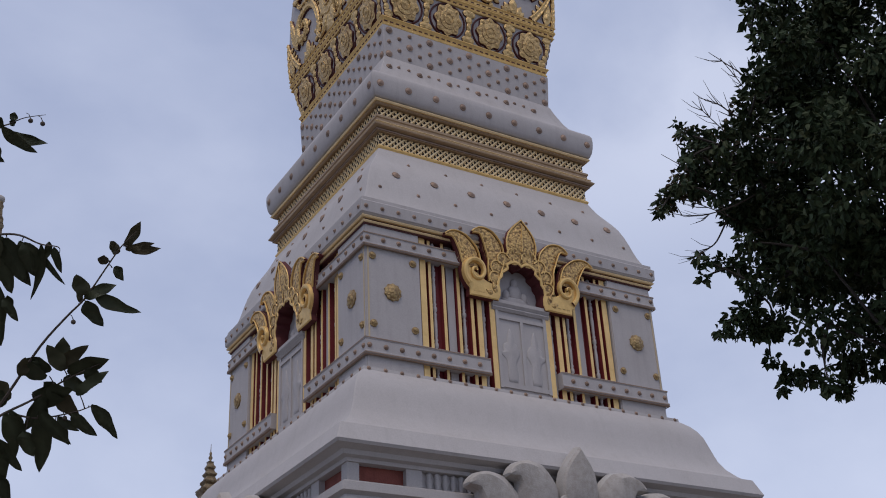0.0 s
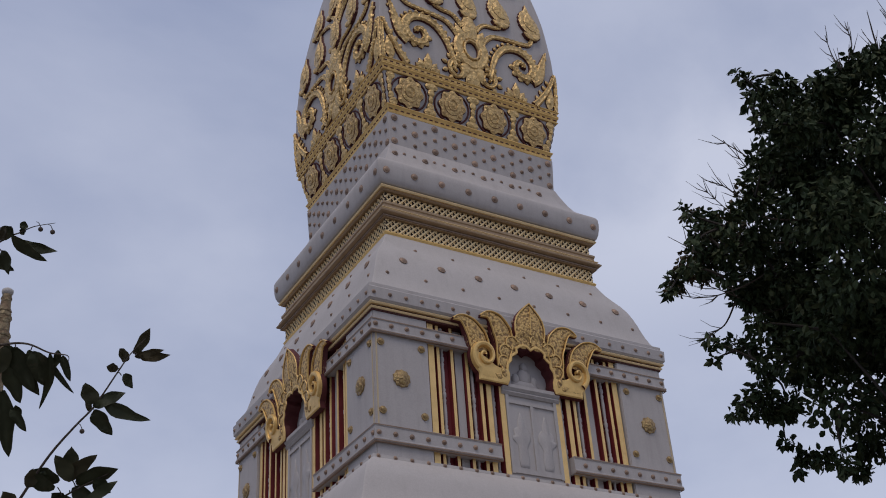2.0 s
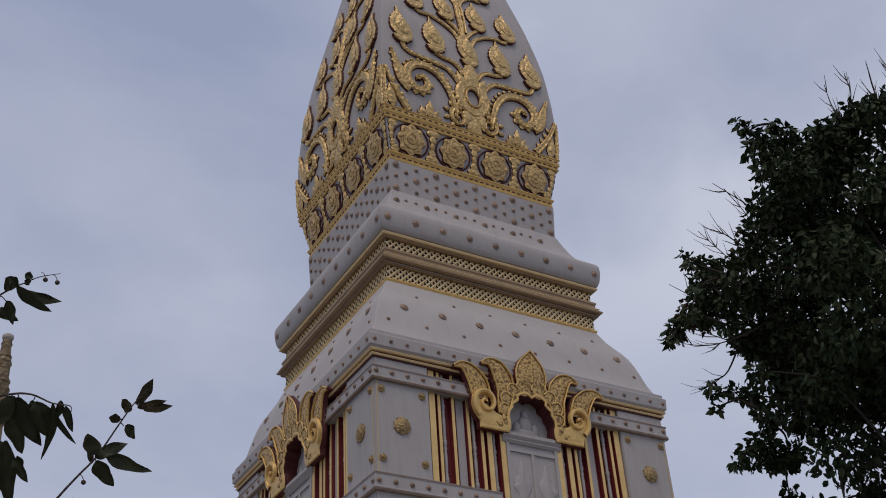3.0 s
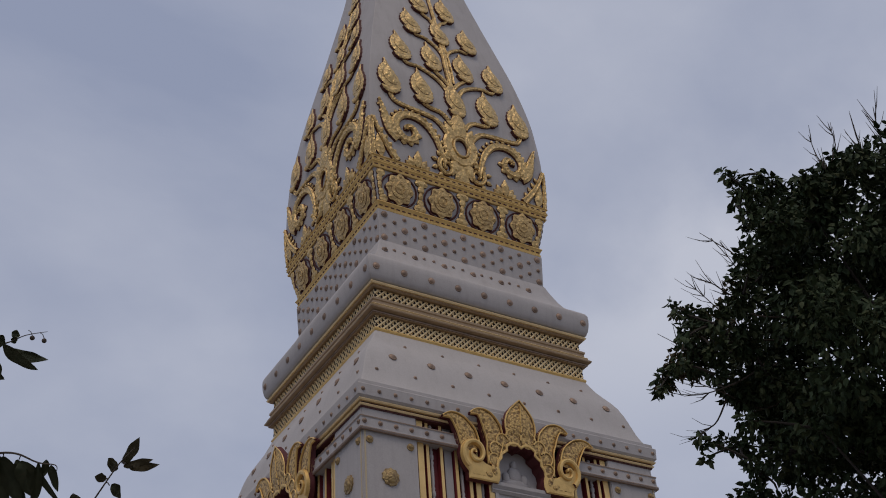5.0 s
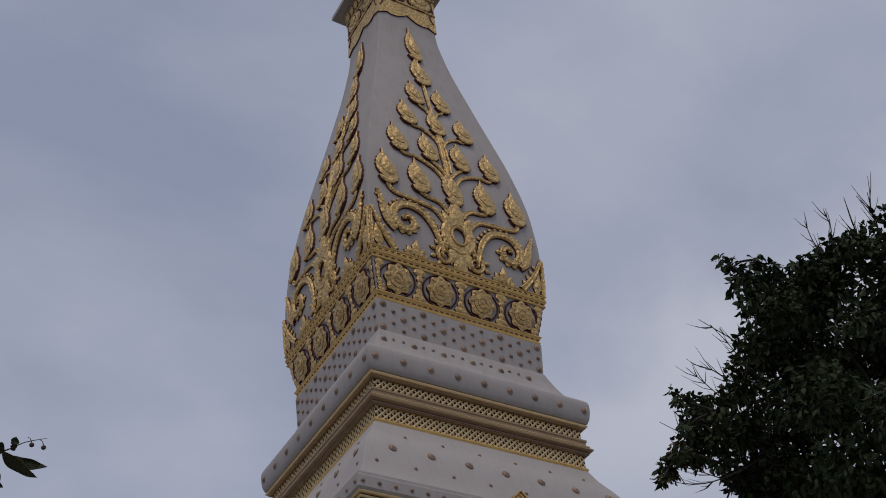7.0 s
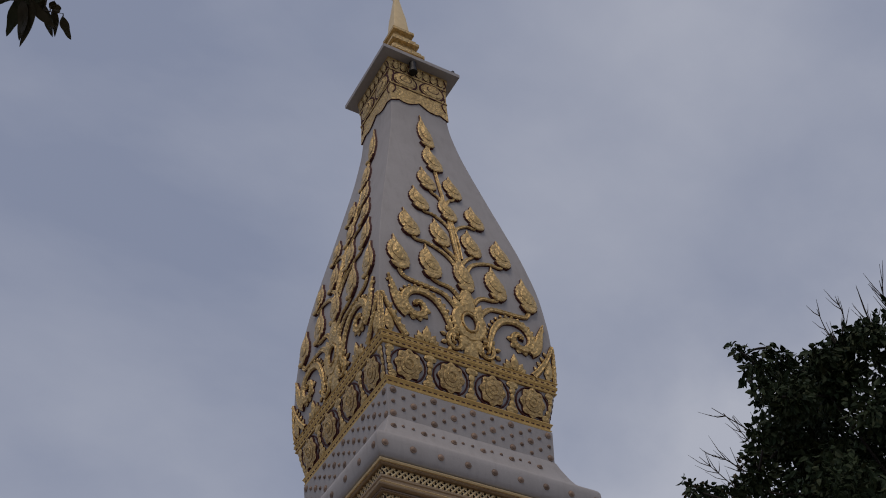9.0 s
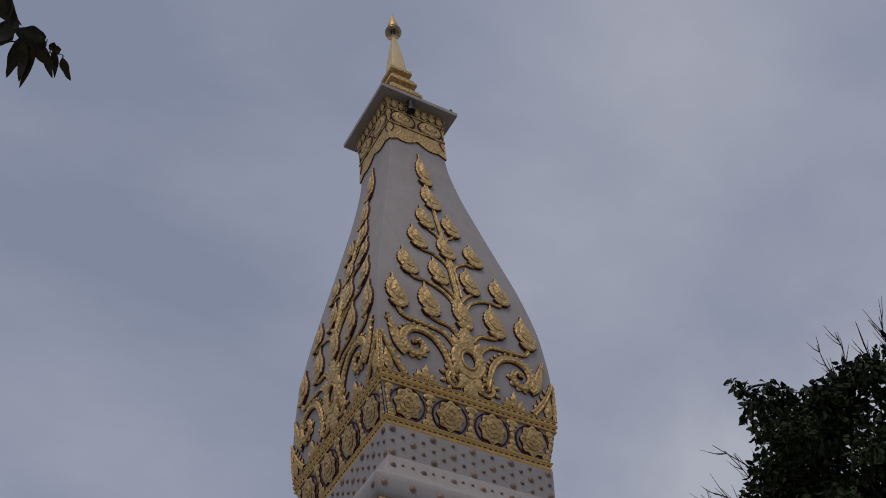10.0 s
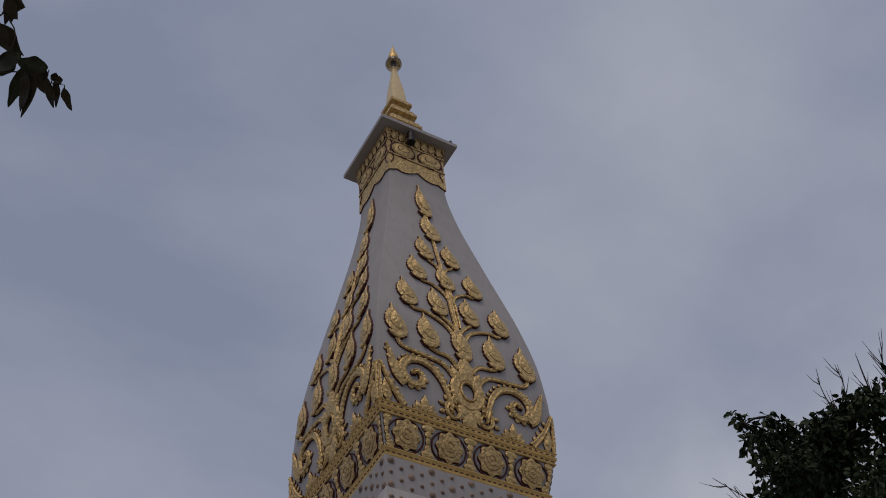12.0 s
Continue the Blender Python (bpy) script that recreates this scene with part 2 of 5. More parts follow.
# ---------------------------------------------------------------- building tools
def part(name, bm, mats, parent=None, label="", smooth=False):
    """Links a bmesh as one mesh object under a thing or a part."""
    me = bpy.data.meshes.new(name)
    bmesh.ops.recalc_face_normals(bm, faces=bm.faces)
    for f in bm.faces:
        f.smooth = True
    bm.to_mesh(me)
    bm.free()
    me.set_sharp_from_angle(angle=radians(75 if smooth else 33))
    for m in (mats if isinstance(mats, (list, tuple)) else [mats]):
        me.materials.append(m)
    ob = new(name, me)
    if parent is not None:
        ob.parent = parent
    if label:
        tagged(ob, label)
    return ob


def again(ob, m, parent=None):
    """Another object on the same mesh."""
    o = new(ob.name.split(".")[0], ob.data)
    o.parent = parent if parent is not None else ob.parent
    o.matrix_basis = m
    if "label" in ob:
        o["label"] = ob["label"]
    return o


FACES = [Matrix.Rotation(radians(-90 * k), 4, "Z") for k in range(4)]   # front, then clockwise seen from above


def loft(bm, rings, closed=False, cap=True, soft=0.0, mat=0):
    """A square body through (half width, z) rings; soft rounds the four upright corners by that many metres."""
    loops = []
    for h, z in rings:
        pts = []
        for k, (sx, sy) in enumerate(((-1, -1), (1, -1), (1, 1), (-1, 1))):
            if soft:
                r = min(soft, h * 0.4)
                for a in (0, 30, 60, 90):
                    t = radians(180 + 90 * k + a)
                    pts.append((sx * (h - r) + r * math.cos(t), sy * (h - r) + r * math.sin(t), z))
            else:
                pts.append((sx * h, sy * h, z))
        loops.append([bm.verts.new(p) for p in pts])
    pairs = list(zip(loops, loops[1:] + ([loops[0]] if closed else [])))
    if not closed:
        pairs = list(zip(loops[:-1], loops[1:]))
    for a, b in pairs:
        for i in range(len(a)):
            j = (i + 1) % len(a)
            f = bm.faces.new((a[i], a[j], b[j], b[i]))
            f.material_index = mat
    if cap and not closed:
        bm.faces.new(loops[0])
        bm.faces.new(loops[-1])


def box(bm, x0, x1, y0, y1, z0, z1, mat=0):
    v = [bm.verts.new(p) for p in ((x0, y0, z0), (x1, y0, z0), (x1, y1, z0), (x0, y1, z0), (x0, y0, z1), (x1, y0, z1), (x1, y1, z1), (x0, y1, z1))]
    for q in ((0, 1, 2, 3), (4, 5, 6, 7), (0, 1, 5, 4), (1, 2, 6, 5), (2, 3, 7, 6), (3, 0, 4, 7)):
        bm.faces.new([v[i] for i in q]).material_index = mat


def face_box(bm, u0, u1, z0, z1, h0, h1, mat=0):
    """A block on the front face between the depths h0 and h1 from the axis."""
    box(bm, u0, u1, -h1, -h0, z0, z1, mat)


def strip(bm, section, u0, u1, mitre0=False, mitre1=False):
    """A moulding along the front face; section is a closed list of (h, z). A mitred end is cut at the corner's diagonal."""
    a = [bm.verts.new((-h if mitre0 else u0, -h, z)) for h, z in section]
    b = [bm.verts.new((h if mitre1 else u1, -h, z)) for h, z in section]
    for i in range(len(a)):
        j = (i + 1) % len(a)
        bm.faces.new((a[i], b[i], b[j], a[j]))
    bm.faces.new(a)
    bm.faces.new(b)


def lathe(bm, rows, turns=12, at=(0, 0), mat=0):
    """A turned body from (radius, z) rows."""
    loops = [[bm.verts.new((at[0] + r * math.cos(2 * math.pi * i / turns), at[1] + r * math.sin(2 * math.pi * i / turns), z)) for i in range(turns)] for r, z in rows]
    for a, b in zip(loops[:-1], loops[1:]):
        for i in range(turns):
            j = (i + 1) % turns
            bm.faces.new((a[i], a[j], b[j], b[i])).material_index = mat
    bm.faces.new(loops[0]).material_index = mat
    bm.faces.new(loops[-1]).material_index = mat


def tube(bm, pts, radii, sides=6):
    """A limb through points, with a radius at each."""
    loops = []
    pts = [Vector(p) for p in pts]
    for i, p in enumerate(pts):
        d = (pts[min(i + 1, len(pts) - 1)] - pts[max(i - 1, 0)]).normalized()
        s = d.cross(Vector((0.31, 0.17, 0.93)))
        s = (s if s.length > 0.05 else d.cross(Vector((1, 0, 0)))).normalized()
        t = d.cross(s)
        loops.append([bm.verts.new(p + radii[i] * (math.cos(2 * math.pi * k / sides) * s + math.sin(2 * math.pi * k / sides) * t)) for k in range(sides)])
    for a, b in zip(loops[:-1], loops[1:]):
        for k in range(sides):
            bm.faces.new((a[k], a[(k + 1) % sides], b[(k + 1) % sides], b[k]))
    bm.faces.new(loops[0])
    bm.faces.new(loops[-1])


def smooth_path(pts, steps=6):
    """A Catmull-Rom path through flat points."""
    out = []
    P = [Vector(p) for p in pts]
    for i in range(len(P) - 1):
        a, b, c, d = P[max(i - 1, 0)], P[i], P[i + 1], P[min(i + 2, len(P) - 1)]
        for k in range(steps):
            t = k / steps
            out.append(0.5 * ((2 * b) + (c - a) * t + (2 * a - 5 * b + 4 * c - d) * t * t + (3 * b - a - 3 * c + d) * t ** 3))
    out.append(P[-1])
    return out


def spiral(cx, cz, r0, r1, a0, turns, n=22):
    """Points of a spiral from radius r0 at angle a0 (degrees) to r1."""
    return [(cx + (r0 + (r1 - r0) * i / n) * math.cos(radians(a0 + 360 * turns * i / n)),
             cz + (r0 + (r1 - r0) * i / n) * math.sin(radians(a0 + 360 * turns * i / n))) for i in range(n + 1)]


# Relief on a face: u along the face, z up, out from the surface. skin(z) is the surface's distance from the axis.
def ribbon(bm, skin, pts, widths, high, beads=0):
    """A raised rounded stem: dark sides (slot 1), gilded top (slot 0)."""
    P = [Vector((p[0], p[1])) for p in pts]
    loops = []
    for i, p in enumerate(P):
        d = P[min(i + 1, len(P) - 1)] - P[max(i - 1, 0)]
        d = d.normalized() if d.length > 1e-6 else Vector((1, 0))
        s = Vector((-d.y, d.x))
        w = widths[i] if isinstance(widths, (list, tuple)) else widths
        hh = high * (1.0 + (0.22 if beads and i % 2 else 0.0))
        row = []
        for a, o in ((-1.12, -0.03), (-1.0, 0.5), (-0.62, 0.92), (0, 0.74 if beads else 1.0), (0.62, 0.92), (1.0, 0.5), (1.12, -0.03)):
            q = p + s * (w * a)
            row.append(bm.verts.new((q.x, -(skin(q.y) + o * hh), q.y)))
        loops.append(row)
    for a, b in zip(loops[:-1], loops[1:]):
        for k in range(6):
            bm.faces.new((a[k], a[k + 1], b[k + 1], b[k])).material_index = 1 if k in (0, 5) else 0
    bm.faces.new(loops[0]).material_index = 1
    bm.faces.new(loops[-1]).material_index = 1


def plate(bm, skin, outline, high, dome=0.0, inset=0.72, centre=None):
    """A raised leaf or plaque from a flat outline, domed to the middle, with dark sides."""
    n = len(outline)
    cu = sum(p[0] for p in outline) / n if centre is None else centre[0]
    cz = sum(p[1] for p in outline) / n if centre is None else centre[1]

    def ring(k, o):
        return [bm.verts.new((cu + (u - cu) * k, -(skin(cz + (z - cz) * k) + o), cz + (z - cz) * k)) for u, z in outline]
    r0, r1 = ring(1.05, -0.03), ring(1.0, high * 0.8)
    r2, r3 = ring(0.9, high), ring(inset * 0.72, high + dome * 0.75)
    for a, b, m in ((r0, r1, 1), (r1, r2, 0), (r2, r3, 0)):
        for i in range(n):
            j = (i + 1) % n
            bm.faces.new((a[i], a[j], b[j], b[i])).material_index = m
    c = bm.verts.new((cu, -(skin(cz) + high + dome), cz))
    for i in range(n):
        bm.faces.new((r3[i], r3[(i + 1) % n], c))


def leaf_outline(u, z, length, width, lean=0.0, n=9, ragged=0.0, hook=0.0, tip=0.0):
    """A pointed leaf standing on (u, z), leaning by degrees to the right, its tip hooked sideways."""
    pts = []
    half = [(0.5 * width * math.sin(math.pi * min(t * 1.05, 1) ** 0.75) ** 0.8 * (1 + ragged * (1 if i % 2 else -1)) * (1 - tip * t ** 2 * (1.9 - 0.9 * t)), t) for i, t in enumerate([k / n for k in range(1, n)])]
    side = [(0.12 * width, 0)] + half + [(0, 1.0)] + [(-w, t) for w, t in reversed(half)] + [(-0.12 * width, 0)]
    c, s = math.cos(radians(lean)), math.sin(radians(lean))
    for w, t in side:
        x, y = w + hook * width * t ** 3, t * length
        pts.append((u + x * c + y * s, z - x * s + y * c))
    return pts


def mirrored(pts):
    return [(-p[0], p[1]) for p in pts]


def flat(h):
    return lambda z: h


# ---------------------------------------------------------------- ground
bm = bmesh.new()
R_G = 2500
v = [bm.verts.new((R_G * math.cos(2 * math.pi * i / 48), R_G * math.sin(2 * math.pi * i / 48), 0)) for i in range(48)]
bm.faces.new(v)
tagged(part("ground", bm, PAVING), "pale stone paving round the stupa", "ground", kind="structure")

# ---------------------------------------------------------------- the stupa: body, from the ground up
stupa = tagged(new("stupa"), "tall grey-white square stupa with gilded carving and golden spire", "stupa")


def ring_part(name, rings, mat, label="", soft=0.05, parent=None, smooth=False):
    b = bmesh.new()
    loft(b, rings, soft=soft)
    return part(name, b, mat, parent or stupa, label, smooth)


ring_part("plinth", [(7.4, 0), (7.4, 0.6), (7.0, 0.7), (7.0, 1.3), (6.5, 1.5), (6.4, 1.8)], WHITE, "white plastered stepped plinth")
brick_body = ring_part("brick_body", [(5.94, 1.75), (5.94, 8.75)], BRICK, "red brick lower body", 0)
lower_band = ring_part("lower_moulding", [(5.9, 8.66), (6.12, 8.70), (6.16, 8.80), (6.12, 8.90), (6.24, 8.97), (6.24, 9.16), (6.12, 9.23), (5.9, 9.26)], WHITE, "white moulding below the frieze")
frieze = ring_part("frieze_backing", [(5.86, 9.0), (5.86, 9.9)], BRICK, "red brick panels sunk in the white frieze", 0)
cornice = ring_part("cornice", [(5.9, 9.66), (6.06, 9.68), (6.08, 9.76), (6.2, 9.80), (6.24, 9.90), (6.34, 9.94), (6.46, 9.98), (6.50, 10.05), (6.33, 10.49), (6.19, 10.52), (6.04, 10.66), (5.86, 10.88), (5.73, 11.14), (5.63, 11.5), (5.54, 11.84),
                           (5.44, 12.06), (5.31, 12.24), (5.17, 12.37), (5.10, 12.43), (5.09, 12.52), (5.0, 12.53), (4.5, 12.54)], WHITE, "white plastered cornice sweeping up to the panelled storey", 0.04)

# frieze: white uprights between the brick panels, small balusters beside the crest
FRIEZE = [(5.80, 9.2), (6.02, 9.2), (6.02, 9.68), (5.80, 9.68)]
bm = bmesh.new()
strip(bm, FRIEZE, 0, -5.72, mitre0=True)
blocks = [part("frieze_upright", bm, WHITE, stupa)]
bm = bmesh.new()
strip(bm, FRIEZE, 5.72, 0, mitre1=True)
blocks.append(part("frieze_upright", bm, WHITE, stupa))
for a, c, h in ((-4.5, -4.08, 6.02), (4.08, 4.5, 6.02), (-2.6, 2.6, 6.02), (-4.08, -2.6, 5.90), (2.6, 4.08, 5.90)):
    bm = bmesh.new()
    face_box(bm, a, c, 9.2, 9.68, 5.80, h)
    blocks.append(part("frieze_upright" if h > 6 else "frieze_panel", bm, WHITE, stupa))
for o in blocks:
    for k in range(1, 4):
        again(o, FACES[k])
bm = bmesh.new()
lathe(bm, [(0.05, 0), (0.08, 0.05), (0.05, 0.12), (0.09, 0.28), (0.06, 0.45), (0.08, 0.55), (0.05, 0.62)], 10)
first = part("baluster", bm, WHITE, frieze, "", True)
spots = [FACES[k] @ Matrix.Translation((s * (2.75 + 0.22 * i), -5.93, 9.22)) @ Matrix.Diagonal((1, 1, 0.72, 1)) for k in range(4) for s in (-1, 1) for i in range(6)]
first.matrix_basis = spots[0]
for m in spots[1:]:
    again(first, m)

# ---------------------------------------------------------------- the panelled storey
core = ring_part("recess", [(4.58, 12.52), (4.58, 17.05)], RED, "dark red lacquered recess behind the bars", 0)


PIER = bmesh.new()
box(PIER, -4.87, -3.22, -4.87, -3.22, 12.53, 17.0)
bmesh.ops.bevel(PIER, geom=[e for e in PIER.edges if abs(e.verts[0].co.z - e.verts[1].co.z) > 1], offset=0.025, segments=2, affect="EDGES")
corner_pier = part("corner_pier", PIER, GREY, stupa, "grey-white corner pier with gold edge lines")
for k in range(1, 4):
    again(corner_pier, FACES[k])

# thin gilded line beside each upright edge
for a, c in ((-4.81, -4.765), (4.765, 4.81)):
    bm = bmesh.new()
    face_box(bm, a, c, 13.42, 16.05, 4.80, 4.883)
    edge_line = part("edge_line", bm, EDGE_GOLD, stupa, "faded gold edge line")
    for k in range(1, 4):
        again(edge_line, FACES[k])

# lower and upper studded bands
BAND_A = [(4.6, 12.95), (4.93, 12.95), (4.955, 12.965), (4.955, 13.03), (4.93, 13.05), (4.93, 13.35), (4.945, 13.37), (4.945, 13.42), (4.6, 13.43)]
BAND_B = [(4.6, 16.06), (4.93, 16.06), (4.955, 16.075), (4.955, 16.14), (4.93, 16.16), (4.93, 16.40), (4.945, 16.42), (4.945, 16.46), (4.6, 16.47)]


def stud_mesh(r, name, petals=0):
    b = bmesh.new()
    n = 20 if petals or r > 0.09 else 10
    rows = ((1.0, 0.0), (1.0, 0.25), (0.72, 0.34), (0.62, 0.5), (0.3, 0.68))
    loops = []
    for k, o in rows:
        loops.append([b.verts.new((r * k * (1 + (0.13 if petals and i % 2 and k > 0.7 else 0)) * math.cos(2 * math.pi * i / n), -o * r * (0.8 if petals or r > 0.11 else 1.25), r * k * (1 + (0.13 if petals and i % 2 and k > 0.7 else 0)) * math.sin(2 * math.pi * i / n))) for i in range(n)])
    for p, q in zip(loops[:-1], loops[1:]):
        for i in range(n):
            b.faces.new((p[i], p[(i + 1) % n], q[(i + 1) % n], q[i]))
    b.faces.new(loops[-1])
    return b


def studs(parent, places, r, name="stud", mat=STUD, label="", petals=0):
    """Studs at (u, h, z, tilt in degrees) on all four faces of a part."""
    ms = [FACES[k] @ Matrix.Translation((u, -h, z)) @ Matrix.Rotation(radians(t), 4, "X") for k in range(4) for u, h, z, t in places]
    one = part(name, stud_mesh(r, name, petals), mat, parent, label, False)
    one.matrix_basis = ms[0]
    for m in ms[1:]:
        again(one, m)


for section, stop, zc in ((BAND_A, 1.17, 13.19), (BAND_B, 1.9, 16.29)):
    bm = bmesh.new()
    strip(bm, section, 0, -stop, mitre0=True)
    band = part("studded_band", bm, GREY, stupa, "grey moulded band with bronze studs")
    bm = bmesh.new()
    strip(bm, section, stop, 0, mitre1=True)
    band2 = part("studded_band", bm, GREY, stupa, "grey moulded band with bronze studs")
    zb, zt = section[0][1], section[-1][1]
    for sec in ([(4.90, zb - 0.03), (4.957, zb - 0.025), (4.965, zb - 0.005), (4.94, zb - 0.002)], [(4.95, zb + 0.02), (4.962, zb + 0.022), (4.962, zb + 0.05), (4.95, zb + 0.052)],
                [(4.94, zt - 0.05), (4.952, zt - 0.048), (4.952, zt - 0.02), (4.94, zt - 0.018)]):
        for e in (0, 1):
            bm = bmesh.new()
            strip(bm, sec, 0 if e == 0 else stop, -stop if e == 0 else 0, e == 0, e == 1)
            line = part("band_edge", bm, EDGE, stupa, "thin rusty brown edge line")
            for k in range(1, 4):
                again(line, FACES[k])
    row = [(s * (4.82 - 0.47 * i), 4.928, zc, 0) for s in (-1, 1) for i in range(8 if stop < 1.5 else 7)]
    studs(band, row, 0.07)
    for k in range(1, 4):
        again(band, FACES[k])
        again(band2, FACES[k])

# gilded uprights, white slats and turned spindles in the recess
bars = [(-3.18, -2.99, 4.80), (-2.90, -2.81, 4.77), (-2.47, -2.38, 4.77), (-2.01, -1.92, 4.77), (-1.60, -1.50, 4.77), (-1.40, -1.24, 4.77), (-1.02, -0.85, 4.82)]
first_of = {}


def lacquered(bm, w, h):
    """An upright with a painted front and dark red sides."""
    face_box(bm, -w, w, 12.53, 17.0, 4.5, h - 0.02, 1)
    face_box(bm, -w * 0.94, w * 0.94, 12.53, 17.0, h - 0.018, h, 0)


for k, m in enumerate(FACES):
    for s in (1, -1):
        for i, (a, c, h) in enumerate(bars):
            key = i
            if key not in first_of:
                bm = bmesh.new()
                w = (c - a) / 2
                lacquered(bm, w, h)
                first_of[key] = part("gilded_bar", bm, [GOLD_BAR, RED], stupa, "gold upright bar with dark red sides")
                first_of[key].matrix_basis = m @ Matrix.Translation((s * (a + c) / 2, 0, 0))
            else:
                again(first_of[key], m @ Matrix.Translation((s * (a + c) / 2, 0, 0)))
bm = bmesh.new()
lacquered(bm, 0.125, 4.66)
slat = part("white_slat", bm, [GREY, RED], stupa, "grey-white plain slat")
bm = bmesh.new()
rows = []
z = 12.53
while z < 16.9:
    rows += [(0.062, z), (0.062, z + 0.10), (0.035, z + 0.14), (0.055, z + 0.20), (0.035, z + 0.26), (0.048, z + 0.34), (0.052, z + 0.72), (0.04, z + 0.88), (0.058, z + 0.95), (0.035, z + 1.02)]
    z += 1.06
lathe(bm, rows, 10)
spindle = part("spindle", bm, GREY, stupa, "grey-white turned spindle", True)
slats = [FACES[k] @ Matrix.Translation((s * 2.16, 0, 0)) for k in range(4) for s in (-1, 1)]
slat.matrix_basis = slats[0]
for m in slats[1:]:
    again(slat, m)
spins = [FACES[k] @ Matrix.Translation((s * u, -4.65, 0)) for k in range(4) for s in (-1, 1) for u in (2.68, 1.76, 1.13)]
spindle.matrix_basis = spins[0]
for m in spins[1:]:
    again(spindle, m)


# false door: leaves with sunk panels and weathered relief, niche above
def false_door(m):
    b = bmesh.new()
    face_box(b, -0.84, 0.84, 12.53, 15.30, 4.5, 4.80)
    door = part("false_door", b, GREY, stupa, "grey-white plastered false door with relief panels")
    door.matrix_basis = m
    b = bmesh.new()
    for u0, u1, z0, z1 in ((-0.84, -0.74, 12.7, 15.0), (0.74, 0.84, 12.7, 15.0), (-0.05, 0.05, 12.84, 14.74), (-0.74, 0.74, 14.74, 14.84), (-0.74, 0.74, 12.72, 12.84)):
        face_box(b, u0, u1, z0, z1, 4.79, 4.845)
    part("door_frame", b, GREY, door)
    b = bmesh.new()
    strip(b, [(4.7, 14.98), (4.84, 14.98), (4.90, 15.05), (4.86, 15.1), (4.93, 15.18), (4.93, 15.28), (4.7, 15.32)], -0.95, 0.95)
    part("lintel", b, GREY, door)
    for s in (-1, 1):
        b = bmesh.new()
        worn = [(0.13, 12.92), (0.16, 13.1), (0.14, 13.35), (0.17, 13.55), (0.24, 13.62), (0.33, 13.70), (0.31, 13.78), (0.22, 13.80), (0.26, 13.94), (0.20, 14.02), (0.10, 14.08), (0.105, 14.2), (0.07, 14.31), (0.03, 14.42), (0.0, 14.5)]
        drop = [(0.15, 12.92), (0.17, 13.2), (0.13, 13.45), (0.20, 13.6), (0.27, 13.72), (0.26, 13.88), (0.18, 14.03), (0.09, 14.09), (0.105, 14.22), (0.06, 14.33)]
        plate(b, flat(4.79), [(s * (0.4 + u), z) for u, z in worn] + [(s * (0.4 - u), z) for u, z in reversed(drop)], 0.03, 0.03)
        part("relief", b, GREY, door, "worn plaster relief", True)
    b = bmesh.new()
    face_box(b, -0.86, 0.86, 15.30, 16.75, 4.5, 4.60)
    niche = part("niche", b, GREY, door)
    b = bmesh.new()
    for uu, zz, rx, rz in ((0, 15.45, 0.5, 0.16), (0, 15.72, 0.24, 0.28), (0, 16.02, 0.12, 0.16), (-0.3, 15.6, 0.12, 0.2), (0.3, 15.6, 0.12, 0.2)):
        bmesh.ops.create_icosphere(b, subdivisions=2, radius=1, matrix=Matrix.Translation((uu, -4.62, zz)) @ Matrix.Diagonal((rx, 0.1, rz, 1)))
    part("relief", b, GREY, door, "worn plaster relief", True)


for m in FACES:
    false_door(m)


